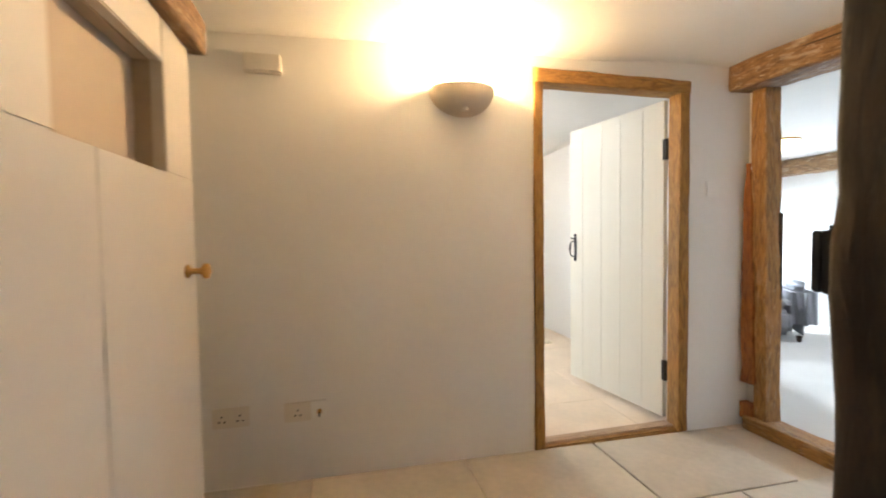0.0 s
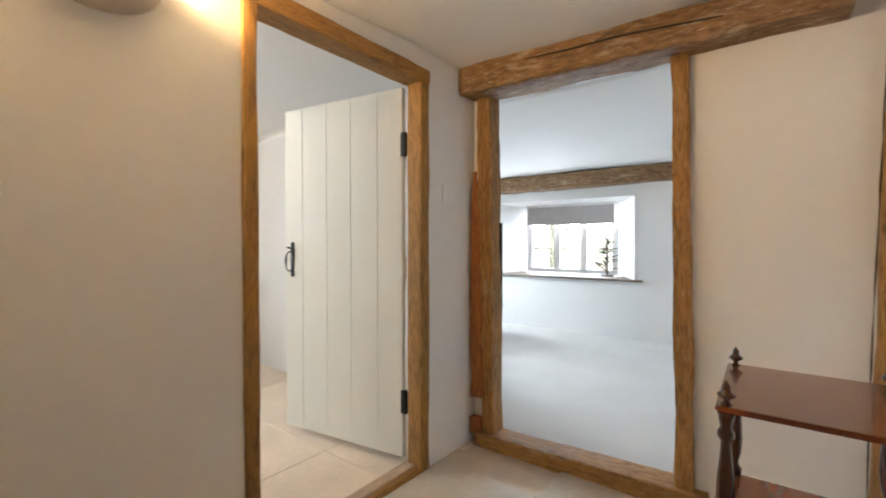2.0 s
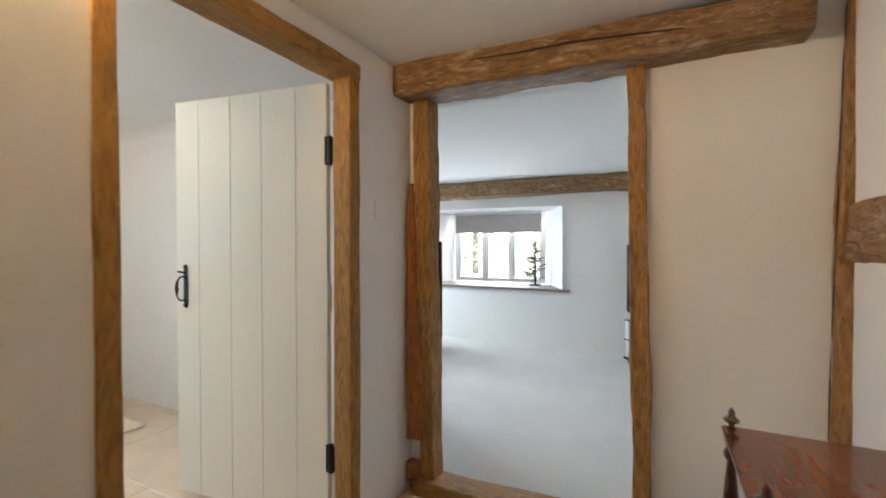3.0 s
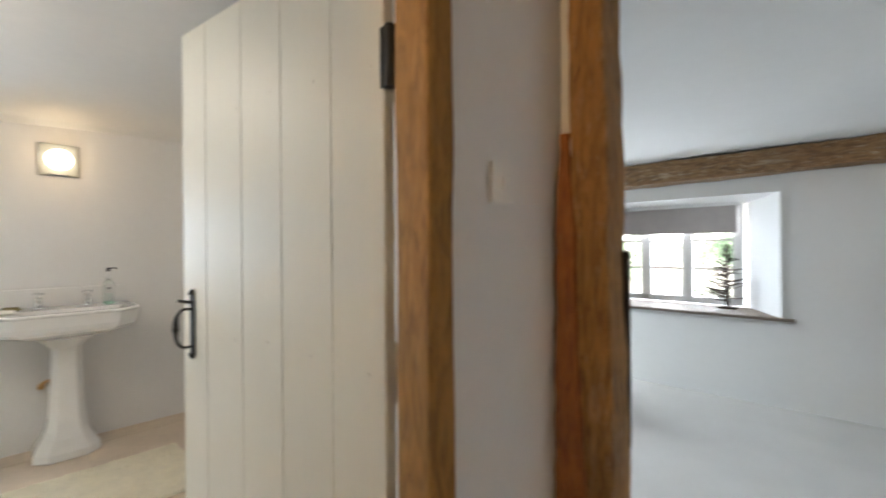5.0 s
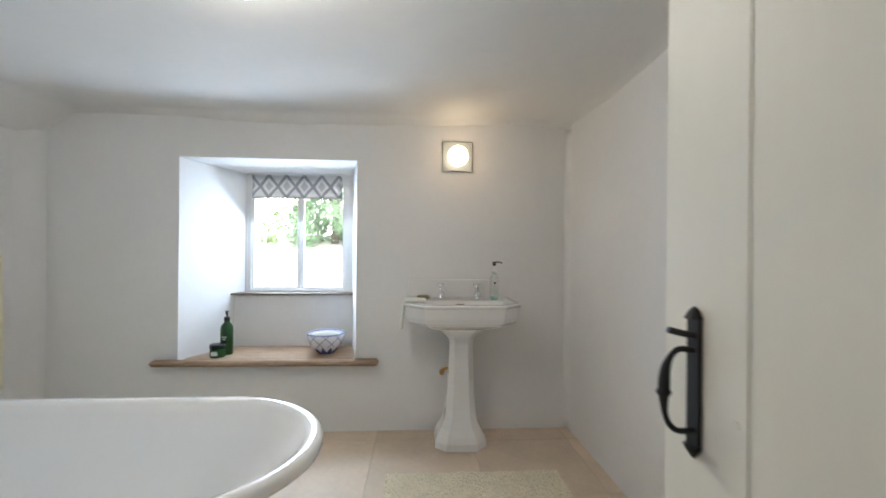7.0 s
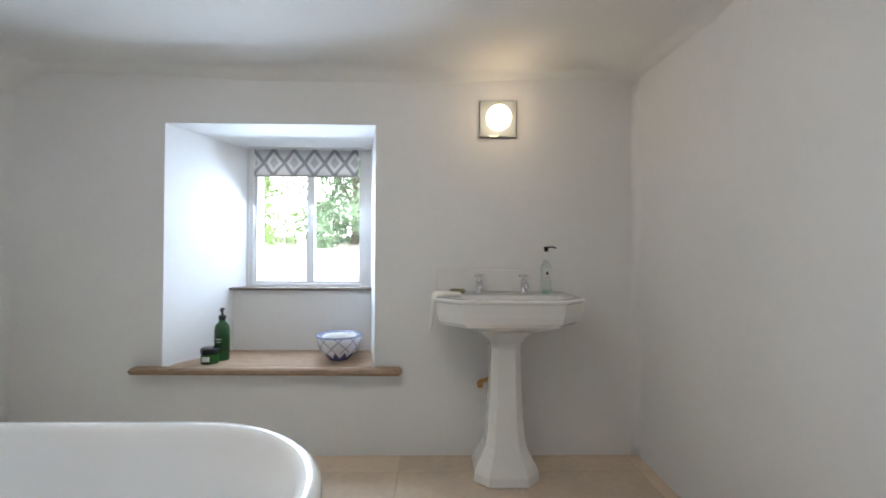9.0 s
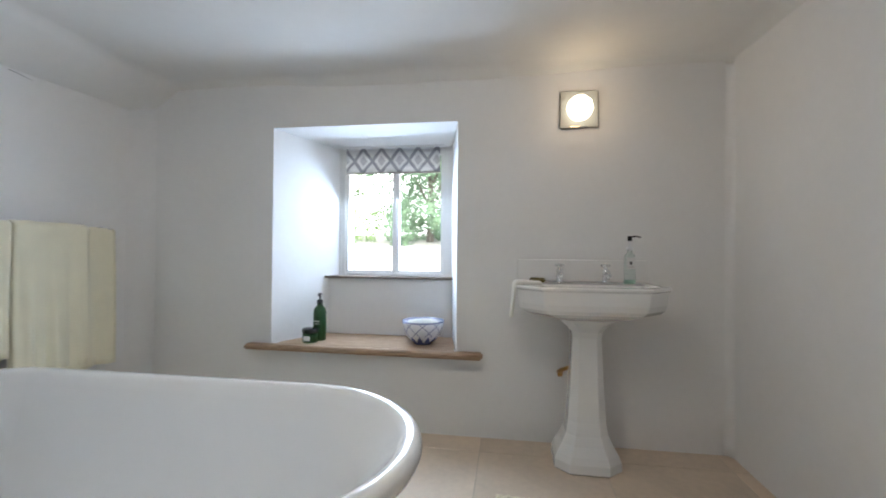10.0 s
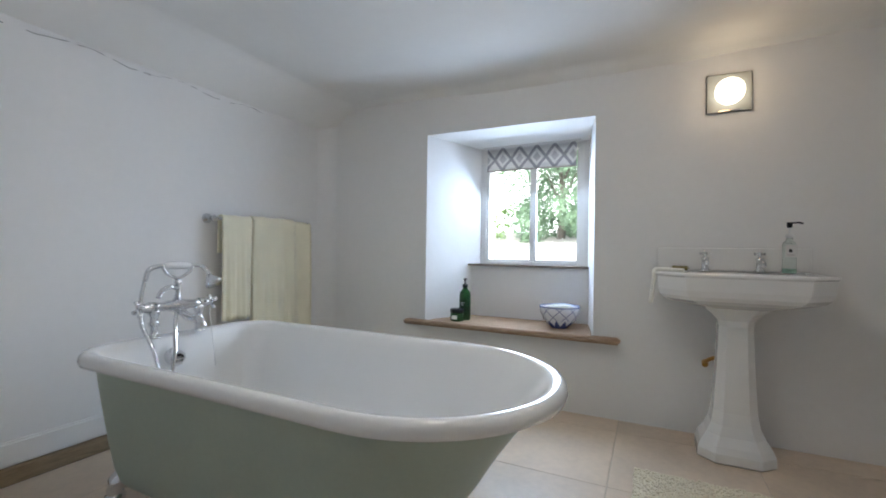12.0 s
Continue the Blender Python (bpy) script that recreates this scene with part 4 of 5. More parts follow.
def tub_ring(bm, z, side, right, left):
    x0, x1, y0, y1 = BX0 + left, BX1 - right, BY0 + side, BY1 - side
    b = (y1 - y0) / 2
    r = max(0.06, 0.175 - side)
    ax = b * 1.05
    pts = []
    for i in range(22):
        pts.append((x0 + r + (x1 - ax - x0 - r) * i / 22, y0))
    for i in range(40):
        a = -math.pi / 2 + math.pi * i / 40
        pts.append((x1 - ax + ax * math.cos(a), (y0 + y1) / 2 + b * math.sin(a)))
    for i in range(22):
        pts.append((x1 - ax + (x0 + r - x1 + ax) * i / 22, y1))
    for cx, cy, a0, n in ((x0 + r, y1 - r, math.pi / 2, 10),):
        for i in range(n):
            a = a0 + math.pi / 2 * i / n
            pts.append((cx + r * math.cos(a), cy + r * math.sin(a)))
    for i in range(10):
        pts.append((x0, y1 - r + (y0 + r - y1 + r) * i / 10))
    for i in range(10):
        a = math.pi + math.pi / 2 * i / 10
        pts.append((x0 + r + r * math.cos(a), y0 + r + r * math.sin(a)))
    return [bm.verts.new((x, y, z)) for x, y in pts]


def loft(bm, rings, cap_first=False, cap_last=False):
    for a, b in zip(rings, rings[1:]):
        n = len(a)
        for i in range(n):
            j = (i + 1) % n
            bm.faces.new((a[i], a[j], b[j], b[i]))
    if cap_first:
        bm.faces.new(rings[0][::-1])
    if cap_last:
        bm.faces.new(rings[-1])


tub = thing("roll_top_bath", "freestanding roll-top bath, white enamel inside, sage green outside", "bath", kind="")
bm = bmesh.new()
loft(bm, [tub_ring(bm, *r) for r in ((0.05, 0.26, 0.50, 0.17), (0.054, 0.205, 0.455, 0.128), (0.068, 0.155, 0.41, 0.104), (0.095, 0.134, 0.38, 0.104), (0.15, 0.117, 0.34, 0.095), (0.25, 0.097, 0.265, 0.081), (0.37, 0.076, 0.19, 0.066), (0.47, 0.06, 0.118, 0.055), (0.54, 0.052, 0.062, 0.05), (0.562, 0.045, 0.045, 0.045))], True)
part("outer_shell", bm, M_SAGE, tub, "sage green painted outside", smooth=True)
bm = bmesh.new()
rim = [tub_ring(bm, z, s, s, s) for z, s in ((0.556, 0.050), (0.543, 0.032), (0.538, 0.016), (0.545, 0.004), (0.560, 0.0), (0.576, 0.004), (0.586, 0.014), (0.588, 0.030), (0.583, 0.046), (0.572, 0.058))] + [tub_ring(bm, *q) for q in ((0.54, 0.068, 0.085, 0.068), (0.50, 0.076, 0.125, 0.075))]
deep = [tub_ring(bm, *r) for r in ((0.45, 0.084, 0.165, 0.080), (0.34, 0.105, 0.235, 0.095), (0.25, 0.135, 0.305, 0.115), (0.19, 0.175, 0.375, 0.155), (0.165, 0.23, 0.44, 0.21), (0.16, 0.28, 0.5, 0.27))]
loft(bm, rim + deep, False, True)
part("basin", bm, M_ENAMEL, tub, "glossy white enamelled inside and rolled rim", smooth=True)
for x, y, s in ((-0.47, 3.26, -1), (-0.45, 3.70, 1), (0.50, 3.27, -1), (0.50, 3.72, 1)):
    part("claw_foot", tube(curve_pts([(x, y, 0.12), (x, y + 0.04 * s, 0.095), (x, y + 0.075 * s, 0.062), (x, y + 0.075 * s, 0.03), (x, y + 0.09 * s, 0.0)], 4), [0.045] * 4 + [0.038] * 4 + [0.028] * 4 + [0.034] * 4 + [0.036], 12), M_CHROME, tub, "polished claw foot", smooth=True)
OY = 3.405
ov = part("overflow", tube([(-0.503, OY, 0.502), (-0.458, OY, 0.492), (-0.455, OY, 0.4915)], [0.034, 0.034, 0.029], 24), M_CHROME, tub, "chrome overflow rose")
part("overflow_grille", tube([(-0.457, OY, 0.492), (-0.4535, OY, 0.491)], 0.023, 20), M_BLACK, ov, "dark grille behind the rose")
for k in range(3):
    a = k * math.pi / 3
    dy, dz = 0.026 * math.cos(a), 0.026 * math.sin(a)
    part("grille_bar", tube([(-0.4525, OY - dy, 0.491 - dz), (-0.4525, OY + dy, 0.491 + dz)], 0.0028, 8), M_CHROME, ov)
part("waste", lathe([(0.03, 0.0), (0.03, 0.004), (0.02, 0.006)], 20, (-0.25, 3.495, 0.160)), M_CHROME, tub)

# bath and shower mixer
mix_t = thing("bath_shower_mixer", "chrome bath shower mixer with telephone handset and hose", "tap", Matrix.Translation((-0.498, 3.425, 0.588)) @ Matrix.Scale(0.96, 4) @ Matrix.Translation((0.505, -3.5, -0.586)))
MX, MY0, MY1 = -0.505, 3.40, 3.60
for y in (MY0, MY1):
    part("pillar", lathe([(0.028, 0.0), (0.028, 0.006), (0.016, 0.012), (0.014, 0.045), (0.021, 0.052), (0.021, 0.066), (0.016, 0.072), (0.016, 0.09), (0.022, 0.1), (0.022, 0.125)], 20, (MX, y, 0.586)), M_CHROME, mix_t, smooth=True)
    s = -1 if y == MY0 else 1
    hd = part("handle", tube([(MX, y, 0.715), (MX, y + 0.03 * s, 0.715), (MX, y + 0.05 * s, 0.715), (MX, y + 0.062 * s, 0.715)], [0.025, 0.022, 0.015, 0.013], 16), M_CHROME, mix_t, smooth=True)
    for a in range(4):
        ca, sa = math.cos(a * math.pi / 2 + 0.5), math.sin(a * math.pi / 2 + 0.5)
        part("cross_arm", tube([(MX, y + 0.062 * s, 0.715), (MX + 0.022 * ca, y + 0.062 * s, 0.715 + 0.022 * sa), (MX + 0.034 * ca, y + 0.062 * s, 0.715 + 0.034 * sa)], [0.007, 0.008, 0.011], 10), M_CHROME, hd, smooth=True)
part("body", tube([(MX, MY0 - 0.02, 0.715), (MX, MY0 + 0.03, 0.715), (MX, 3.5, 0.715), (MX, MY1 - 0.03, 0.715), (MX, MY1 + 0.02, 0.715)], [0.025, 0.019, 0.030, 0.019, 0.025], 20), M_CHROME, mix_t, smooth=True)
part("spout", tube(curve_pts([(MX + 0.01, 3.5, 0.705), (MX + 0.06, 3.5, 0.675), (MX + 0.12, 3.5, 0.665), (MX + 0.155, 3.5, 0.655), (MX + 0.168, 3.5, 0.630)], 5), [0.017] * 10 + [0.018] * 6 + [0.021] * 5, 16), M_CHROME, mix_t, smooth=True)
part("riser", lathe([(0.016, 0.0), (0.013, 0.02), (0.010, 0.03), (0.010, 0.07), (0.016, 0.075), (0.016, 0.085), (0.009, 0.095)], 18, (MX, 3.5, 0.735)), M_CHROME, mix_t, smooth=True)
part("diverter", tube(curve_pts([(MX, 3.5, 0.79), (MX + 0.02, 3.455, 0.80), (MX + 0.02, 3.42, 0.785), (MX + 0.01, 3.41, 0.755)], 5), 0.010, 12), M_CHROME, mix_t, smooth=True)
cradle = part("cradle", tube(curve_pts([(MX, 3.435, 0.90), (MX, 3.45, 0.875), (MX, 3.5, 0.85), (MX, 3.55, 0.875), (MX, 3.565, 0.90)], 5), 0.007, 10), M_CHROME, mix_t, smooth=True)
hs = part("handset", tube(curve_pts([(MX - 0.005, 3.365, 0.845), (MX, 3.375, 0.888), (MX, 3.41, 0.905), (MX, 3.44, 0.906)], 5), 0.010, 12), M_CHROME, mix_t, smooth=True)
part("grip", tube([(MX, 3.44, 0.906), (MX, 3.455, 0.908), (MX, 3.5, 0.909), (MX, 3.545, 0.908), (MX, 3.56, 0.906)], [0.011, 0.017, 0.018, 0.017, 0.011], 16), M_CERAMIC, hs, "white ceramic grip", smooth=True)
part("neck", tube(curve_pts([(MX, 3.56, 0.906), (MX + 0.005, 3.60, 0.905), (MX + 0.015, 3.622, 0.885), (MX + 0.03, 3.628, 0.86)], 5), 0.010, 12), M_CHROME, hs, smooth=True)
part("rose", tube([(MX + 0.03, 3.628, 0.86), (MX + 0.038, 3.63, 0.845), (MX + 0.052, 3.632, 0.828), (MX + 0.060, 3.633, 0.818)], [0.014, 0.024, 0.036, 0.038], 20), M_CHROME, hs, smooth=True)
cradle.location.z = hs.location.z = -0.015
hose = curve_pts([(MX - 0.005, 3.365, 0.83), (MX - 0.01, 3.352, 0.75), (MX + 0.0, 3.352, 0.65), (MX + 0.06, 3.36, 0.56), (MX + 0.11, 3.365, 0.46), (MX + 0.13, 3.39, 0.44), (MX + 0.115, 3.418, 0.52), (MX + 0.06, 3.455, 0.64), (MX + 0.015, 3.485, 0.695)], 10)
part("plug_chain", tube([(MX + 0.03, 3.63, 0.69), (MX + 0.05, 3.635, 0.56), (MX + 0.075, 3.635, 0.42)], 0.0016, 6), M_CHROME, mix_t, "fine plug chain")
part("hose", tube(hose, [0.0075 + 0.001 * (i % 2) for i in range(len(hose))], 10), M_CHROME, mix_t, "ribbed chrome shower hose", smooth=True)

# ======== towel rail and towels ========
rail = thing("towel_rail", "chrome wall-mounted towel rail", "towel rail", kind="")
part("bar", tube([(-0.935, 3.905, 1.128), (-0.935, 4.655, 1.128)], 0.009, 14), M_CHROME, rail, smooth=True)
for y in (3.905, 4.64):
    rp = part("bracket", tube([(-1.0, y, 1.128), (-0.992, y, 1.128), (-0.985, y, 1.128), (-0.945, y, 1.128), (-0.935, y, 1.128), (-0.922, y, 1.128)], [0.028, 0.028, 0.011, 0.011, 0.020, 0.014], 18), M_CHROME, rail, smooth=True)


def towel(y0, y1, drop, back, off, label, seed):
    t = thing("towel", label, "towel", group="towels on the rail")
    bm = bmesh.new()
    path = [(-0.935 - 0.014 - off, 1.128 - back)] + [(-0.935 - 0.014 - off, 1.128 - back * k / 8) for k in range(7, 0, -1)]
    path += [(-0.935 + (0.014 + off) * math.cos(math.pi - math.pi * k / 8), 1.128 + (0.014 + off) * math.sin(math.pi * k / 8)) for k in range(9)]
    path += [(-0.935 + 0.014 + off, 1.128 - drop * k / 18) for k in range(1, 19)]
    rows2 = []
    for k, (x, z) in enumerate(path):
        f = max(0.0, (1.1 - z)) * 0.022
        front = 1 if k > 12 else 0
        rows2.append([bm.verts.new((x + front * f * (0.4 + math.sin(i * 0.75 + seed) * 0.9 + 0.5 * math.sin(i * 1.7 + z * 4 + seed)), y0 + (y1 - y0) * i / 22, z + 0.004 * math.sin(i * 0.6 + seed) * front)) for i in range(23)])
    for a, b in zip(rows2, rows2[1:]):
        for i in range(22):
            bm.faces.new((a[i], a[i + 1], b[i + 1], b[i]))
    bmesh.ops.recalc_face_normals(bm, faces=bm.faces)
    bmesh.ops.solidify(bm, geom=bm.faces[:], thickness=0.008)
    part("cloth", bm, M_TOWEL, t, smooth=True)
    return t


towel(3.945, 4.145, 0.60, 0.20, 0.010, "pale cream hand towel folded over the rail", 2)
towel(4.150, 4.667, 0.74, 0.30, 0.004, "wide pale cream bath towel folded over the rail", 4)
towel(4.152, 4.50, 0.70, 0.20, 0.017, "pale cream towel lying over the bath towel", 5)

# ======== pedestal basin ========
PX = 1.69
basin = thing("pedestal_basin", "white vitreous china pedestal basin with canted corners", "basin", kind="")


def canted(bm, cx, y0, y1, hw, c, z):
    pts = [(cx - hw + c, y0), (cx + hw - c, y0), (cx + hw, y0 + c), (cx + hw, y1), (cx - hw, y1), (cx - hw, y0 + c)]
    out = []
    for (ax_, ay), (bx, by) in zip(pts, pts[1:] + pts[:1]):
        for k in range(5):
            out.append(bm.verts.new((ax_ + (bx - ax_) * k / 5, ay + (by - ay) * k / 5, z)))
    return out


bm = bmesh.new()
rings = [canted(bm, PX, *r) for r in (
    (4.66, 4.86, 0.12, 0.05, 0.700), (4.61, 4.89, 0.18, 0.07, 0.714), (4.55, 4.91, 0.255, 0.09, 0.732), (4.505, 4.915, 0.308, 0.11, 0.750), (4.490, 4.915, 0.324, 0.11, 0.768), (4.482, 4.915, 0.331, 0.11, 0.795), (4.475, 4.915, 0.336, 0.11, 0.855),
    (4.467, 4.915, 0.343, 0.11, 0.862), (4.467, 4.915, 0.345, 0.11, 0.870), (4.475, 4.910, 0.338, 0.105, 0.876), (4.510, 4.905, 0.305, 0.095, 0.876), (4.525, 4.775, 0.285, 0.10, 0.868), (4.54, 4.765, 0.265, 0.10, 0.84), (4.58, 4.745, 0.20, 0.08, 0.77), (4.62, 4.72, 0.10, 0.04, 0.75))]
loft(bm, rings, True, True)
part("bowl", bm, M_CERAMIC, basin)
bm = bmesh.new()


def octo(cx, cy, hx_, hy_, z):
    c = 0.42
    pts = [(-hx_ + hx_ * c, -hy_), (hx_ - hx_ * c, -hy_), (hx_, -hy_ + hy_ * c), (hx_, hy_ - hy_ * c), (hx_ - hx_ * c, hy_), (-hx_ + hx_ * c, hy_), (-hx_, hy_ - hy_ * c), (-hx_, -hy_ + hy_ * c)]
    return [bm.verts.new((cx + x, cy + y, z)) for x, y in pts]


loft(bm, [octo(PX, 4.735, a, b, z) for a, b, z in ((0.150, 0.140, 0.0), (0.155, 0.145, 0.006), (0.153, 0.143, 0.045), (0.142, 0.132, 0.075), (0.118, 0.11, 0.115), (0.098, 0.095, 0.16), (0.088, 0.085, 0.22), (0.076, 0.078, 0.42), (0.069, 0.072, 0.62), (0.074, 0.076, 0.648), (0.095, 0.09, 0.675), (0.125, 0.10, 0.700), (0.128, 0.10, 0.712))], True, True)
part("pedestal", bm, M_CERAMIC, basin)
part("upstand", box(PX - 0.338, PX + 0.338, 4.888, 4.917, 0.870, 1.000, 0.010, 3), M_CERAMIC, basin, "low china splash upstand")
for x in (PX - 0.115, PX + 0.115):
    tp = part("pillar_tap", lathe([(0.024, 0.0), (0.024, 0.006), (0.016, 0.014), (0.015, 0.055), (0.019, 0.06), (0.015, 0.068), (0.007, 0.072), (0.007, 0.085), (0.010, 0.09), (0.004, 0.1)], 18, (x, 4.835, 0.876)), M_CHROME, basin, "chrome cross-head tap", smooth=True)
    part("tap_spout", tube(curve_pts([(x, 4.835, 0.915), (x, 4.795, 0.928), (x, 4.765, 0.922), (x, 4.755, 0.905)], 4), 0.011, 12), M_CHROME, tp, smooth=True)
    for a in range(4):
        ca, sa = math.cos(a * math.pi / 2 + 0.6), math.sin(a * math.pi / 2 + 0.6)
        part("cross_arm", tube([(x, 4.835, 0.965), (x + 0.028 * ca, 4.835 + 0.028 * sa, 0.965)], [0.005, 0.007], 8), M_CHROME, tp)
part("overflow_slot", box(PX - 0.028, PX + 0.028, 4.750, 4.762, 0.838, 0.848, 0.003), M_BLACK, basin)
soap = thing("soap_dispenser", "clear glass soap dispenser with pale label and black pump", "soap dispenser", Matrix.Translation((1.905, 4.77, 0.877)))
part("body", lathe([(0.024, 0.0), (0.027, 0.004), (0.027, 0.13), (0.022, 0.145), (0.012, 0.155), (0.012, 0.165)], 24), M_CLEARGLASS, soap, smooth=True)
part("liquid", lathe([(0.022, 0.003), (0.0245, 0.010), (0.0245, 0.022)], 24), mat("pale_green_soap", (0.45, 0.66, 0.55), 0.2, vary=0.03, bump=0), soap)
lb_ = part("label", box(-0.020, 0.020, -0.0295, -0.0272, 0.075, 0.132, 0.0008), M_PAPER, soap, "cream paper label")
part("print_mark", box(-0.008, 0.004, -0.0302, -0.0296, 0.098, 0.112), M_BLACK, lb_)
part("print_bar", box(-0.016, 0.012, -0.0302, -0.0296, 0.084, 0.087), M_BLIND, lb_)
pm = part("pump", lathe([(0.015, 0.165), (0.015, 0.182), (0.005, 0.186), (0.005, 0.215)], 16), M_ALU, soap, smooth=True)
part("pump_head", lathe([(0.010, 0.213), (0.011, 0.217), (0.011, 0.235), (0.009, 0.238)], 14), M_BLACK, pm)
part("nozzle", tube([(0, 0, 0.234), (0.03, -0.015, 0.236), (0.045, -0.022, 0.230)], 0.004, 8), M_BLACK, pm)
brush = thing("soap_bar", "olive green bar of soap on the basin rim", "soap", Matrix.Translation((1.46, 4.80, 0.877)))
part("bar", box(-0.042, 0.042, -0.025, 0.025, 0.0, 0.022, 0.008, 3), mat("olive_soap", (0.20, 0.17, 0.05), 0.4, vary=0.1), brush, smooth=True)
cloth = thing("face_cloth", "white face cloth hanging over the basin's corner", "cloth")
bm = bmesh.new()
pc = curve_pts([(1.47, 4.72, 0.884), (1.40, 4.70, 0.886), (1.352, 4.69, 0.886), (1.336, 4.685, 0.872), (1.332, 4.68, 0.82), (1.326, 4.675, 0.76), (1.320, 4.67, 0.72)], 5)
rws = [[bm.verts.new((p.x + 0.004 * math.sin(j * 1.1 + i * 0.15), p.y + (j - 4) * 0.019 * (1.0 if i < 15 else 1.2), p.z + (0.003 if i < 12 else 0) * math.sin(j))) for j in range(9)] for i, p in enumerate(pc)]
for a, b in zip(rws, rws[1:]):
    for i in range(8):
        bm.faces.new((a[i], a[i + 1], b[i + 1], b[i]))
bmesh.ops.recalc_face_normals(bm, faces=bm.faces)
bmesh.ops.solidify(bm, geom=bm.faces[:], thickness=0.012)
part("flannel", bm, M_CLOTH, cloth, smooth=True)
valve = thing("pipe_valve", "old brass pipe stub with isolating valve behind the pedestal", "pipe", kind="")
part("pipe", tube(curve_pts([(1.60, 4.92, 0.40), (1.585, 4.88, 0.40), (1.61, 4.83, 0.43), (1.65, 4.80, 0.45)], 5), 0.010, 10), M_BRASS, valve, smooth=True)
part("valve_cap", tube([(1.588, 4.90, 0.392), (1.585, 4.872, 0.385)], [0.017, 0.014], 12), M_BRASS, valve)

# ======== bathroom lights ========
wl = thing("wall_light", "square clear glass wall light with a lit opal disc", "wall light", Matrix.Translation((1.68, 4.92, 1.80)))
part("back_plate", box(-0.101, 0.101, -0.014, -0.006, -0.101, 0.101, 0.004), mat("etched_glass_plate", (0.42, 0.43, 0.41), 0.25, 0.0, vary=0.03, bump=0), wl, "square glass back plate")
part("mount", box(-0.06, 0.06, -0.006, 0.0, -0.06, 0.06), M_CHROME, wl)
part("globe", tube([(0, -0.014, 0), (0, -0.04, 0), (0, -0.058, 0), (0, -0.07, 0), (0, -0.078, 0)], [0.062, 0.066, 0.064, 0.052, 0.018], 32), M_OPAL_WALL, wl, "lit opal glass", smooth=True)
part("clip", box(-0.05, 0.05, -0.020, -0.010, -0.096, -0.090, 0.002), M_CHROME, wl)
cl = thing("ceiling_light", "round flush opal glass ceiling light with a brass rim, lit", "ceiling light", Matrix.Translation((0.885, 3.31, 2.05)))
part("base", lathe([(0.176, -0.012), (0.18, -0.008), (0.18, 0.03)], 40, (0, 0, 0)), M_BRASS, cl, "brass rim", smooth=True)
part("shade", lathe([(0.003, -0.145), (0.06, -0.139), (0.115, -0.115), (0.152, -0.07), (0.170, -0.012)], 40), M_OPAL_BATH, cl, "lit opal glass dish", smooth=True)

# ======== bath mat ========
bmat = thing("bath_mat", "cream tufted cotton bath mat on the stone floor", "bath mat", Matrix.Translation((1.72, 4.03, 0.002)))
part("backing", box(-0.45, 0.45, -0.31, 0.31, 0.0, 0.008, 0.003), M_TOWEL, bmat)
verts, faces = [], []
rt = random.Random(5)
for i in range(78):
    for j in range(54):
        cx, cy = -0.445 + 0.89 * i / 77 + rt.uniform(-0.003, 0.003), -0.305 + 0.61 * j / 53 + rt.uniform(-0.003, 0.003)
        h, r = rt.uniform(0.014, 0.021), 0.0075
        k = len(verts)
        verts += [(cx - r, cy - r, 0.007), (cx + r, cy - r, 0.007), (cx + r, cy + r, 0.007), (cx - r, cy + r, 0.007), (cx - r * 0.5 + rt.uniform(-.003, .003), cy - r * 0.5, h), (cx + r * 0.5, cy - r * 0.5 + rt.uniform(-.003, .003), h), (cx + r * 0.5, cy + r * 0.5, h), (cx - r * 0.5, cy + r * 0.5, h)]
        faces += [(k, k + 1, k + 5, k + 4), (k + 1, k + 2, k + 6, k + 5), (k + 2, k + 3, k + 7, k + 6), (k + 3, k, k + 4, k + 7), (k + 4, k + 5, k + 6, k + 7)]
me = bpy.data.meshes.new("tufted_surface")
me.from_pydata(verts, [], faces)
me.materials.append(M_MAT)
pile = new("tufted_surface", me)
pile.parent = bmat
tagged(pile, "tufted cotton pile", kind="stuff")

# hairline crack at the foot of the sloping ceiling
M_CRACK = mat("crack_shadow_gap", (0.12, 0.10, 0.09), 0.9, vary=0.2)
crk = random.Random(3)
cv = [(-0.9985, 2.75 + 0.035 * k, 1.850 + 0.012 * math.sin(k * 0.5) + crk.uniform(-0.004, 0.004)) for k in range(46)]
cb = bmesh.new()
for k, (p, q) in enumerate(zip(cv, cv[1:])):
    if crk.random() < 0.6:
        tube([p, q], crk.uniform(0.0005, 0.0014), 5, cb)
tagged(finish("trim_plaster_crack", cb, M_CRACK), "hairline crack in the plaster below the ceiling", "crack", kind="structure")

# skirting band at the tap end
tagged(finish("baseboard", box(-1.0, -0.972, 1.9, 4.919, 0.072, 0.172, 0.008, 3), M_WHITE), "white painted skirting", "skirting", kind="structure")
tagged(finish("trim_floor_edge", box(-1.0, -0.962, 1.9, 4.919, 0.0, 0.0715, 0.006, 3), M_FILLET), "brown timber fillet between floor and skirting", "trim", kind="structure")

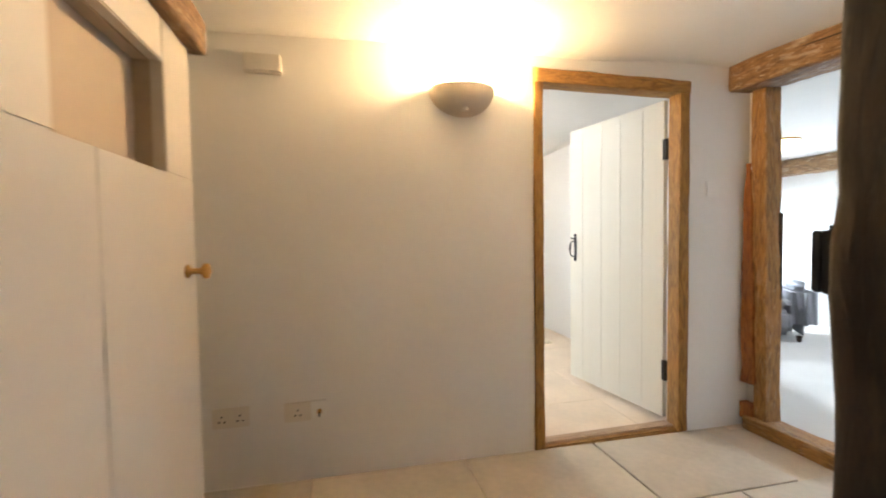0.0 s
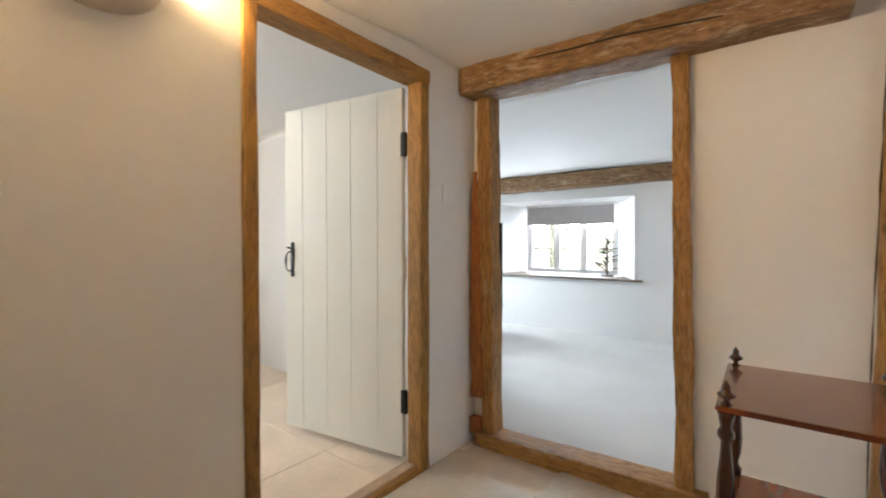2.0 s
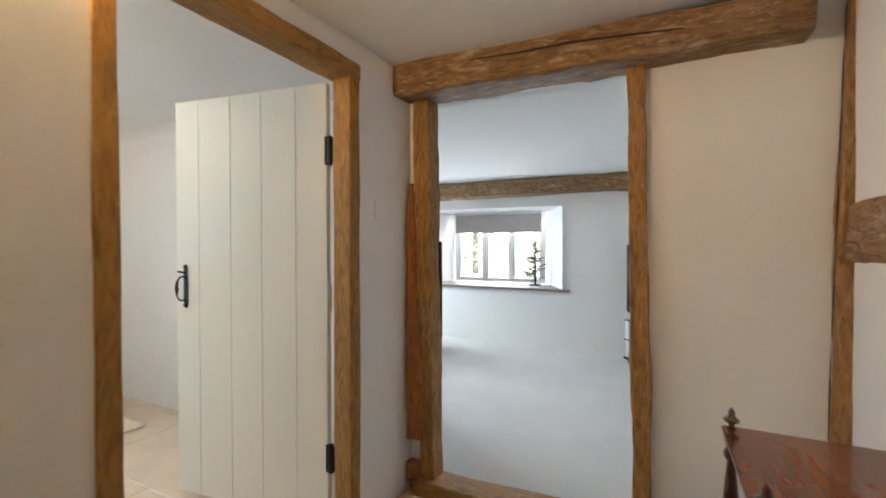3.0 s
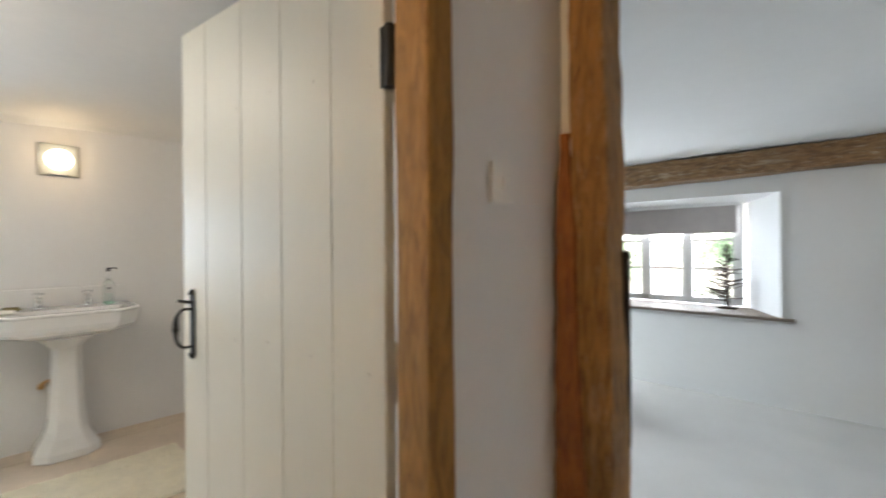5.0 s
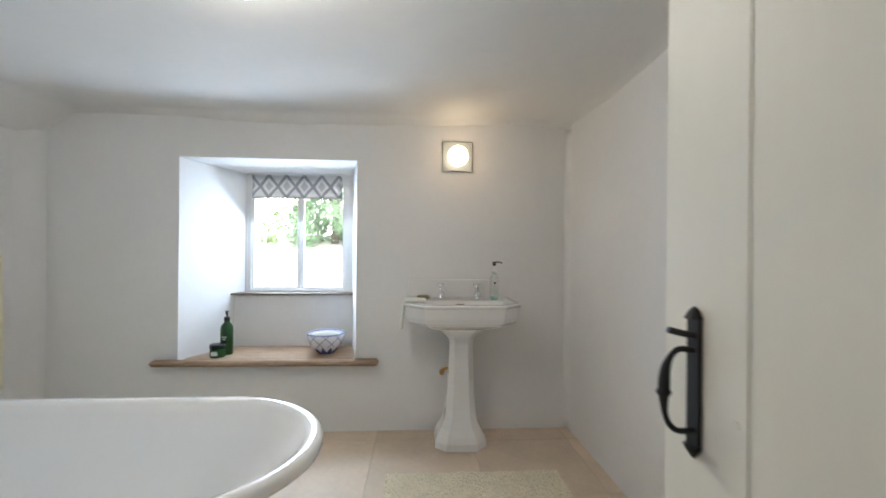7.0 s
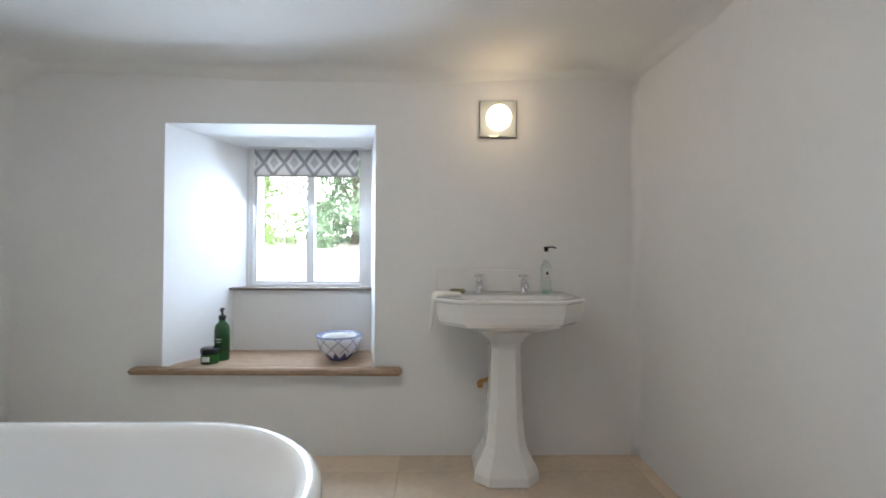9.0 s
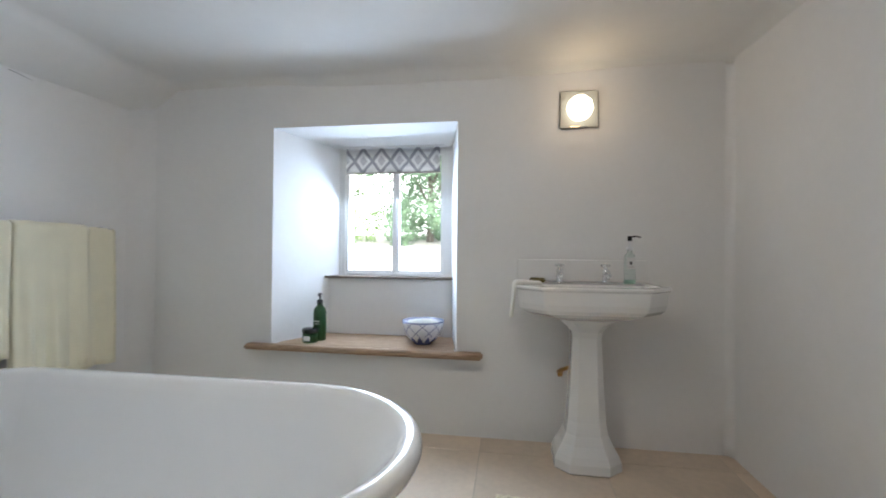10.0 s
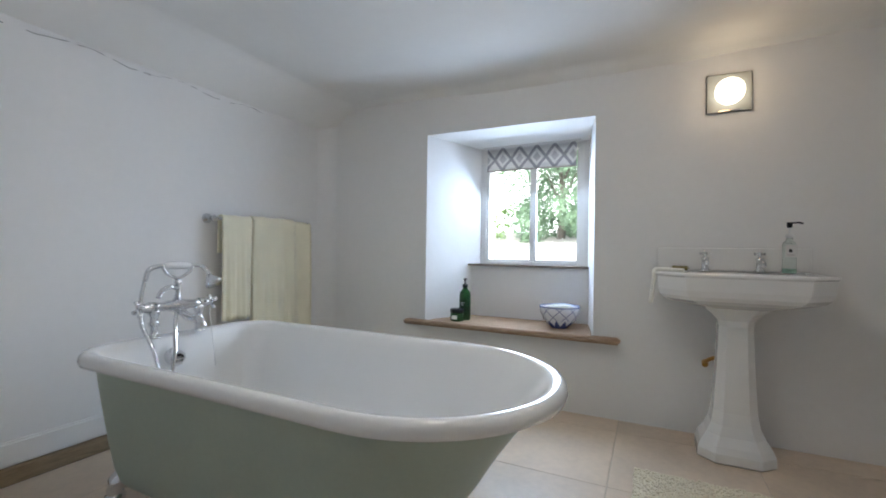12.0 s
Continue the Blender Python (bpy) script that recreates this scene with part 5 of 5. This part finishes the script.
# ======== living room ========
tagged(finish("trim_living_beam", hewn((5.27, 0.40, 1.836), (5.27, 4.3, 1.834), 0.20, 0.176, 0.014, 31, 50, (0.95, 1.05)), M_BEAM_Y, smooth=True), "worn old beam across the living room below the ceiling", "timber beam", kind="structure")
tagged(finish("trim_living_rail", hewn((4.3, 0.245, 1.225), (5.36, 0.245, 1.225), 0.03, 0.15, 0.010, 32, 20, m=6), M_BEAM_X, smooth=True), "timber rail set in the living room wall", "timber beam", kind="structure")
w2 = thing("window_2", "white painted three-light casement window with glazing bars", "window", kind="structure")
X0, X1 = 5.86, 5.92
for y0, y1 in ((1.93, 1.985), (3.11, 3.165), (2.348, 2.387), (2.713, 2.752)):
    part("frame_stile", box(X0, X1, y0, y1, 0.70, 1.60, 0.004), M_WHITE, w2)
part("frame_head", box(X0, X1, 1.985, 3.11, 1.54, 1.60, 0.004), M_WHITE, w2)
part("frame_foot", box(X0, X1, 1.985, 3.11, 0.70, 0.76, 0.004), M_WHITE, w2)
for y0, y1 in ((1.985, 2.348), (2.387, 2.713), (2.752, 3.11)):
    ps = part("sash", box(X0 + 0.01, X1 - 0.01, y0, y0 + 0.026, 0.76, 1.54, 0.003), M_WHITE, w2)
    part("sash_stile", box(X0 + 0.01, X1 - 0.01, y1 - 0.026, y1, 0.76, 1.54, 0.003), M_WHITE, ps)
    for z in (1.02, 1.28):
        part("glazing_bar", box(X0 + 0.012, X1 - 0.012, y0 + 0.026, y1 - 0.026, z - 0.009, z + 0.009, 0.003), M_BLIND, ps)
    pn = part("pane", box(5.888, 5.892, y0 + 0.026, y1 - 0.026, 0.76, 1.54), M_GLASS, ps)
    pn.visible_shadow = False
sill2 = tagged(finish("trim_living_sill", box(5.34, 5.87, 1.55, 3.46, 0.672, 0.694, 0.004), M_SILLGREY), "greyed wooden window board", "window sill", kind="structure")
w3 = thing("window_3", "white painted casement window in the far wall", "window", kind="structure")
for x0, x1 in ((4.44, 4.49), (4.735, 4.775), (5.03, 5.08)):
    part("frame_stile", box(x0, x1, 4.66, 4.72, 0.75, 1.62, 0.004), M_WHITE, w3)
for z0, z1 in ((0.75, 0.80), (1.57, 1.62)):
    for x0, x1 in ((4.49, 4.735), (4.775, 5.03)):
        part("frame_rail", box(x0, x1, 4.66, 4.72, z0, z1, 0.004), M_WHITE, w3)
for x0, x1 in ((4.49, 4.735), (4.775, 5.03)):
    p3 = part("pane", box(x0, x1, 4.688, 4.692, 0.80, 1.57), M_GLASS, w3)
    p3.visible_shadow = False
tagged(finish("trim_far_sill", box(4.20, 5.32, 4.26, 4.66, 0.730, 0.752, 0.004), M_SILLGREY), "greyed wooden window board", "window sill", kind="structure")
rb = thing("roller_blind", "plain taupe blind drawn a third of the way down", "blind", Matrix.Translation((5.80, 2.55, 1.355)))
part("fabric", box(-0.004, 0.004, -0.58, 0.58, 0.0, 0.225, 0.001), M_BLIND, rb)
part("headrail", box(-0.02, 0.02, -0.60, 0.60, 0.225, 0.255, 0.004), M_WHITE, rb)
part("bottom_bar", box(-0.008, 0.008, -0.58, 0.58, -0.012, 0.0, 0.003), M_BLIND, rb)

twig = thing("twig_tree", "small bare twig tree ornament on a dark stand", "ornament", Matrix.Translation((5.70, 2.02, 0.694)))
part("stand", box(-0.05, 0.05, -0.07, 0.07, 0.0, 0.018, 0.004), M_DARKOAK, twig)
part("stem", tube([(0, 0, 0.018), (0.004, 0, 0.2), (0, 0.004, 0.4), (0, 0, 0.56)], [0.016, 0.014, 0.010, 0.004], 8), M_DARKOAK, twig)
rt = random.Random(8)
for k in range(72):
    z = 0.06 + 0.47 * k / 72
    a = rt.uniform(0, 6.28)
    r = 0.19 * (1 - (z - 0.05) / 0.52) + 0.02
    part("twig", tube([(0, 0, z), (r * 0.5 * math.cos(a), r * 0.5 * math.sin(a), z + 0.012), (r * math.cos(a), r * math.sin(a), z + rt.uniform(0.0, 0.05))], [0.006, 0.0055, 0.004], 5), M_DARKOAK, twig)

# television on its stand
TVM = Matrix.Translation((4.97, 0.65, 0.03)) @ Matrix.Rotation(radians(41.6), 4, "Z") @ Matrix.Diagonal((0.9, 0.95, 0.9, 1.0))
stand = thing("tv_stand", "three-tier black glass television stand with aluminium legs", "tv stand", TVM)
for z in (0.068, 0.265, 0.475):
    part("shelf", box(-0.335, 0.335, -0.19, 0.19, z - (0.016 if z < 0.1 else 0.006), z + 0.006, 0.004), M_SCREEN, stand, "black glass shelf")
for sx in (-1, 1):
    for sy in (-1, 1):
        part("leg", box(sx * 0.29 - 0.028, sx * 0.29 + 0.028, sy * 0.165 - 0.018, sy * 0.165 + 0.018, 0.081, 0.259, 0.006), M_ALU, stand)
        part("leg", box(sx * 0.29 - 0.028, sx * 0.29 + 0.028, sy * 0.165 - 0.018, sy * 0.165 + 0.018, 0.271, 0.469, 0.006), M_ALU, stand)
        part("castor", tube([(sx * 0.27 - 0.012, sy * 0.145, 0.030), (sx * 0.27 + 0.012, sy * 0.145, 0.030)], 0.030, 14), M_BLACK, stand)
tv = thing("television", "large black flat-screen television on a swivel foot", "television", Matrix.Translation((4.785, 0.695, 0.463)) @ Matrix.Rotation(radians(36), 4, "Z") @ Matrix.Scale(1.07, 4))
part("foot", box(-0.15, 0.15, -0.16, 0.015, 0.0, 0.014, 0.006), M_BLACK, tv)
part("neck", box(-0.05, 0.05, -0.07, -0.015, 0.014, 0.09, 0.008), M_BLACK, tv)
part("case", box(-0.395, 0.395, -0.055, 0.028, 0.06, 0.69, 0.012, 3), M_BLACK, tv)
part("screen", box(-0.368, 0.368, 0.026, 0.0305, 0.125, 0.665, 0.001), M_SCREEN, tv, "dark glossy screen")
part("badge", box(-0.03, 0.03, 0.027, 0.030, 0.085, 0.093), M_ALU, tv)


def shelf_box(name, label, cat, x0, x1, y0, y1, z0, z1, material, detail=None):
    t = thing(name, label, cat, TVM)
    part("body", box(x0, x1, y0, y1, z0, z1, 0.004), material, t)
    if detail:
        part("front_panel", box(x0 + 0.01, x1 - 0.01, y1, y1 + 0.002, z0 + 0.008, z1 - 0.008), detail, t)
    return t


shelf_box("book", "red hardback book standing on the tv stand", "book", 0.205, 0.235, -0.06, 0.14, 0.271, 0.44, M_RED)
shelf_box("file_box", "white card file box on the tv stand", "box", 0.10, 0.195, -0.08, 0.14, 0.271, 0.43, M_PAPER)
shelf_box("disc_player", "black disc player on the tv stand", "disc player", -0.23, 0.07, -0.10, 0.15, 0.271, 0.34, M_BLACK, M_SCREEN)
shelf_box("set_top_box", "black set-top box stacked on the disc player", "set-top box", -0.20, 0.04, -0.08, 0.14, 0.341, 0.39, M_BLACK, M_ALU)
shelf_box("games_console", "white games console box on the lower shelf", "console", 0.06, 0.25, -0.10, 0.15, 0.081, 0.22, M_PAPER, M_BLIND)
mags = shelf_box("magazine_stack", "stack of pale magazines on the lower shelf", "magazines", -0.24, 0.03, -0.10, 0.16, 0.081, 0.16, M_PAPER)
part("yellow_cover", box(-0.20, 0.01, 0.1605, 0.163, 0.088, 0.108), M_YELLOW, mags, "yellow printed edge")
shelf_box("folder", "blue card folder on the magazines", "folder", -0.24, -0.12, -0.10, 0.165, 0.161, 0.20, M_BLUE)


def armchair(where, label):
    t = thing("armchair", label, "armchair", where, group="living room armchairs")
    part("base", box(-0.30, 0.30, -0.36, 0.34, 0.06, 0.30, 0.04, 3), M_SOFA, t, smooth=True)
    part("seat_cushion", box(-0.29, 0.29, -0.38, 0.20, 0.30, 0.45, 0.055, 4), M_SOFA, t, smooth=True)
    part("backrest", box(-0.36, 0.36, 0.16, 0.40, 0.22, 0.68, 0.115, 6), M_SOFA, t, smooth=True)
    for s in (-1, 1):
        part("arm", box(s * 0.40 - 0.11, s * 0.40 + 0.11, -0.38, 0.38, 0.06, 0.58, 0.105, 6), M_SOFA, t, smooth=True)
    for sx in (-1, 1):
        for sy in (-1, 1):
            part("foot", lathe([(0.018, 0.0), (0.025, 0.06)], 12, (sx * 0.36, sy * 0.31, 0.0)), M_DARKOAK, t)
    return t


a1 = armchair(pose(4.30, 3.45, 0.03, 0, 0, -38), "grey upholstered armchair with rounded arms")
a2 = armchair(pose(3.02, 2.88, 0.03, 0, 0, 90), "grey upholstered armchair near the opening")
ll = thing("ceiling_light", "small flush opal ceiling light, lit yellow", "ceiling light", Matrix.Translation((4.04, 2.90, 1.928)))
part("base", lathe([(0.13, -0.01), (0.13, 0.01)], 32), M_BRASS, ll)
part("shade", lathe([(0.003, -0.10), (0.06, -0.092), (0.105, -0.06), (0.125, -0.01)], 32), M_OPAL_LIVING, ll, "lit opal glass", smooth=True)

# ======== floor slabs and tiles ========
def slab_mesh(name, w, d, material, th=0.02):
    bm_ = box(-w / 2, w / 2, -d / 2, d / 2, -th, 0.0, 0.0025, 1)
    me_ = bpy.data.meshes.new(name)
    bm_.to_mesh(me_)
    bm_.free()
    me_.materials.append(material)
    return me_


rs = random.Random(11)
tilt = math.atan(-0.018)
row_d, slab_w = 0.52, 0.70
me_slab = slab_mesh("slab", slab_w - 0.008, row_d - 0.008, M_SLAB)
for r in range(6):
    yc = 1.785 - row_d * (r + 0.5)
    for k in range(-3, 3):
        xc = 0.66 + slab_w * (k + 0.5) + (0.37 if r % 2 else 0.0)
        if -1.3 < xc < 2.45 and xc + slab_w / 2 < 2.62:
            s = new("slab", me_slab)
            s.matrix_world = Matrix.Translation((xc, yc, hall_z(xc) + rs.uniform(-0.001, 0.001))) @ Matrix.Rotation(-tilt, 4, "Y")
            s.parent = floor_hall
tile_w, tile_d = 0.60, 0.60
me_tile = slab_mesh("tile", tile_w - 0.003, tile_d - 0.003, M_TILE)
for j in range(6):
    yc = 4.15 + 0.30 + tile_d * (1 - j) - 0.0
    for k in range(-4, 3):
        xc = 1.17 + tile_w * (k + 0.5)
        if xc - 0.3 > 2.44 or yc + 0.3 < 1.9:
            continue
        s = new("tile", me_tile)
        s.matrix_world = Matrix.Translation((xc, yc, rs.uniform(-0.0008, 0.0008)))
        s.parent = floor_bath
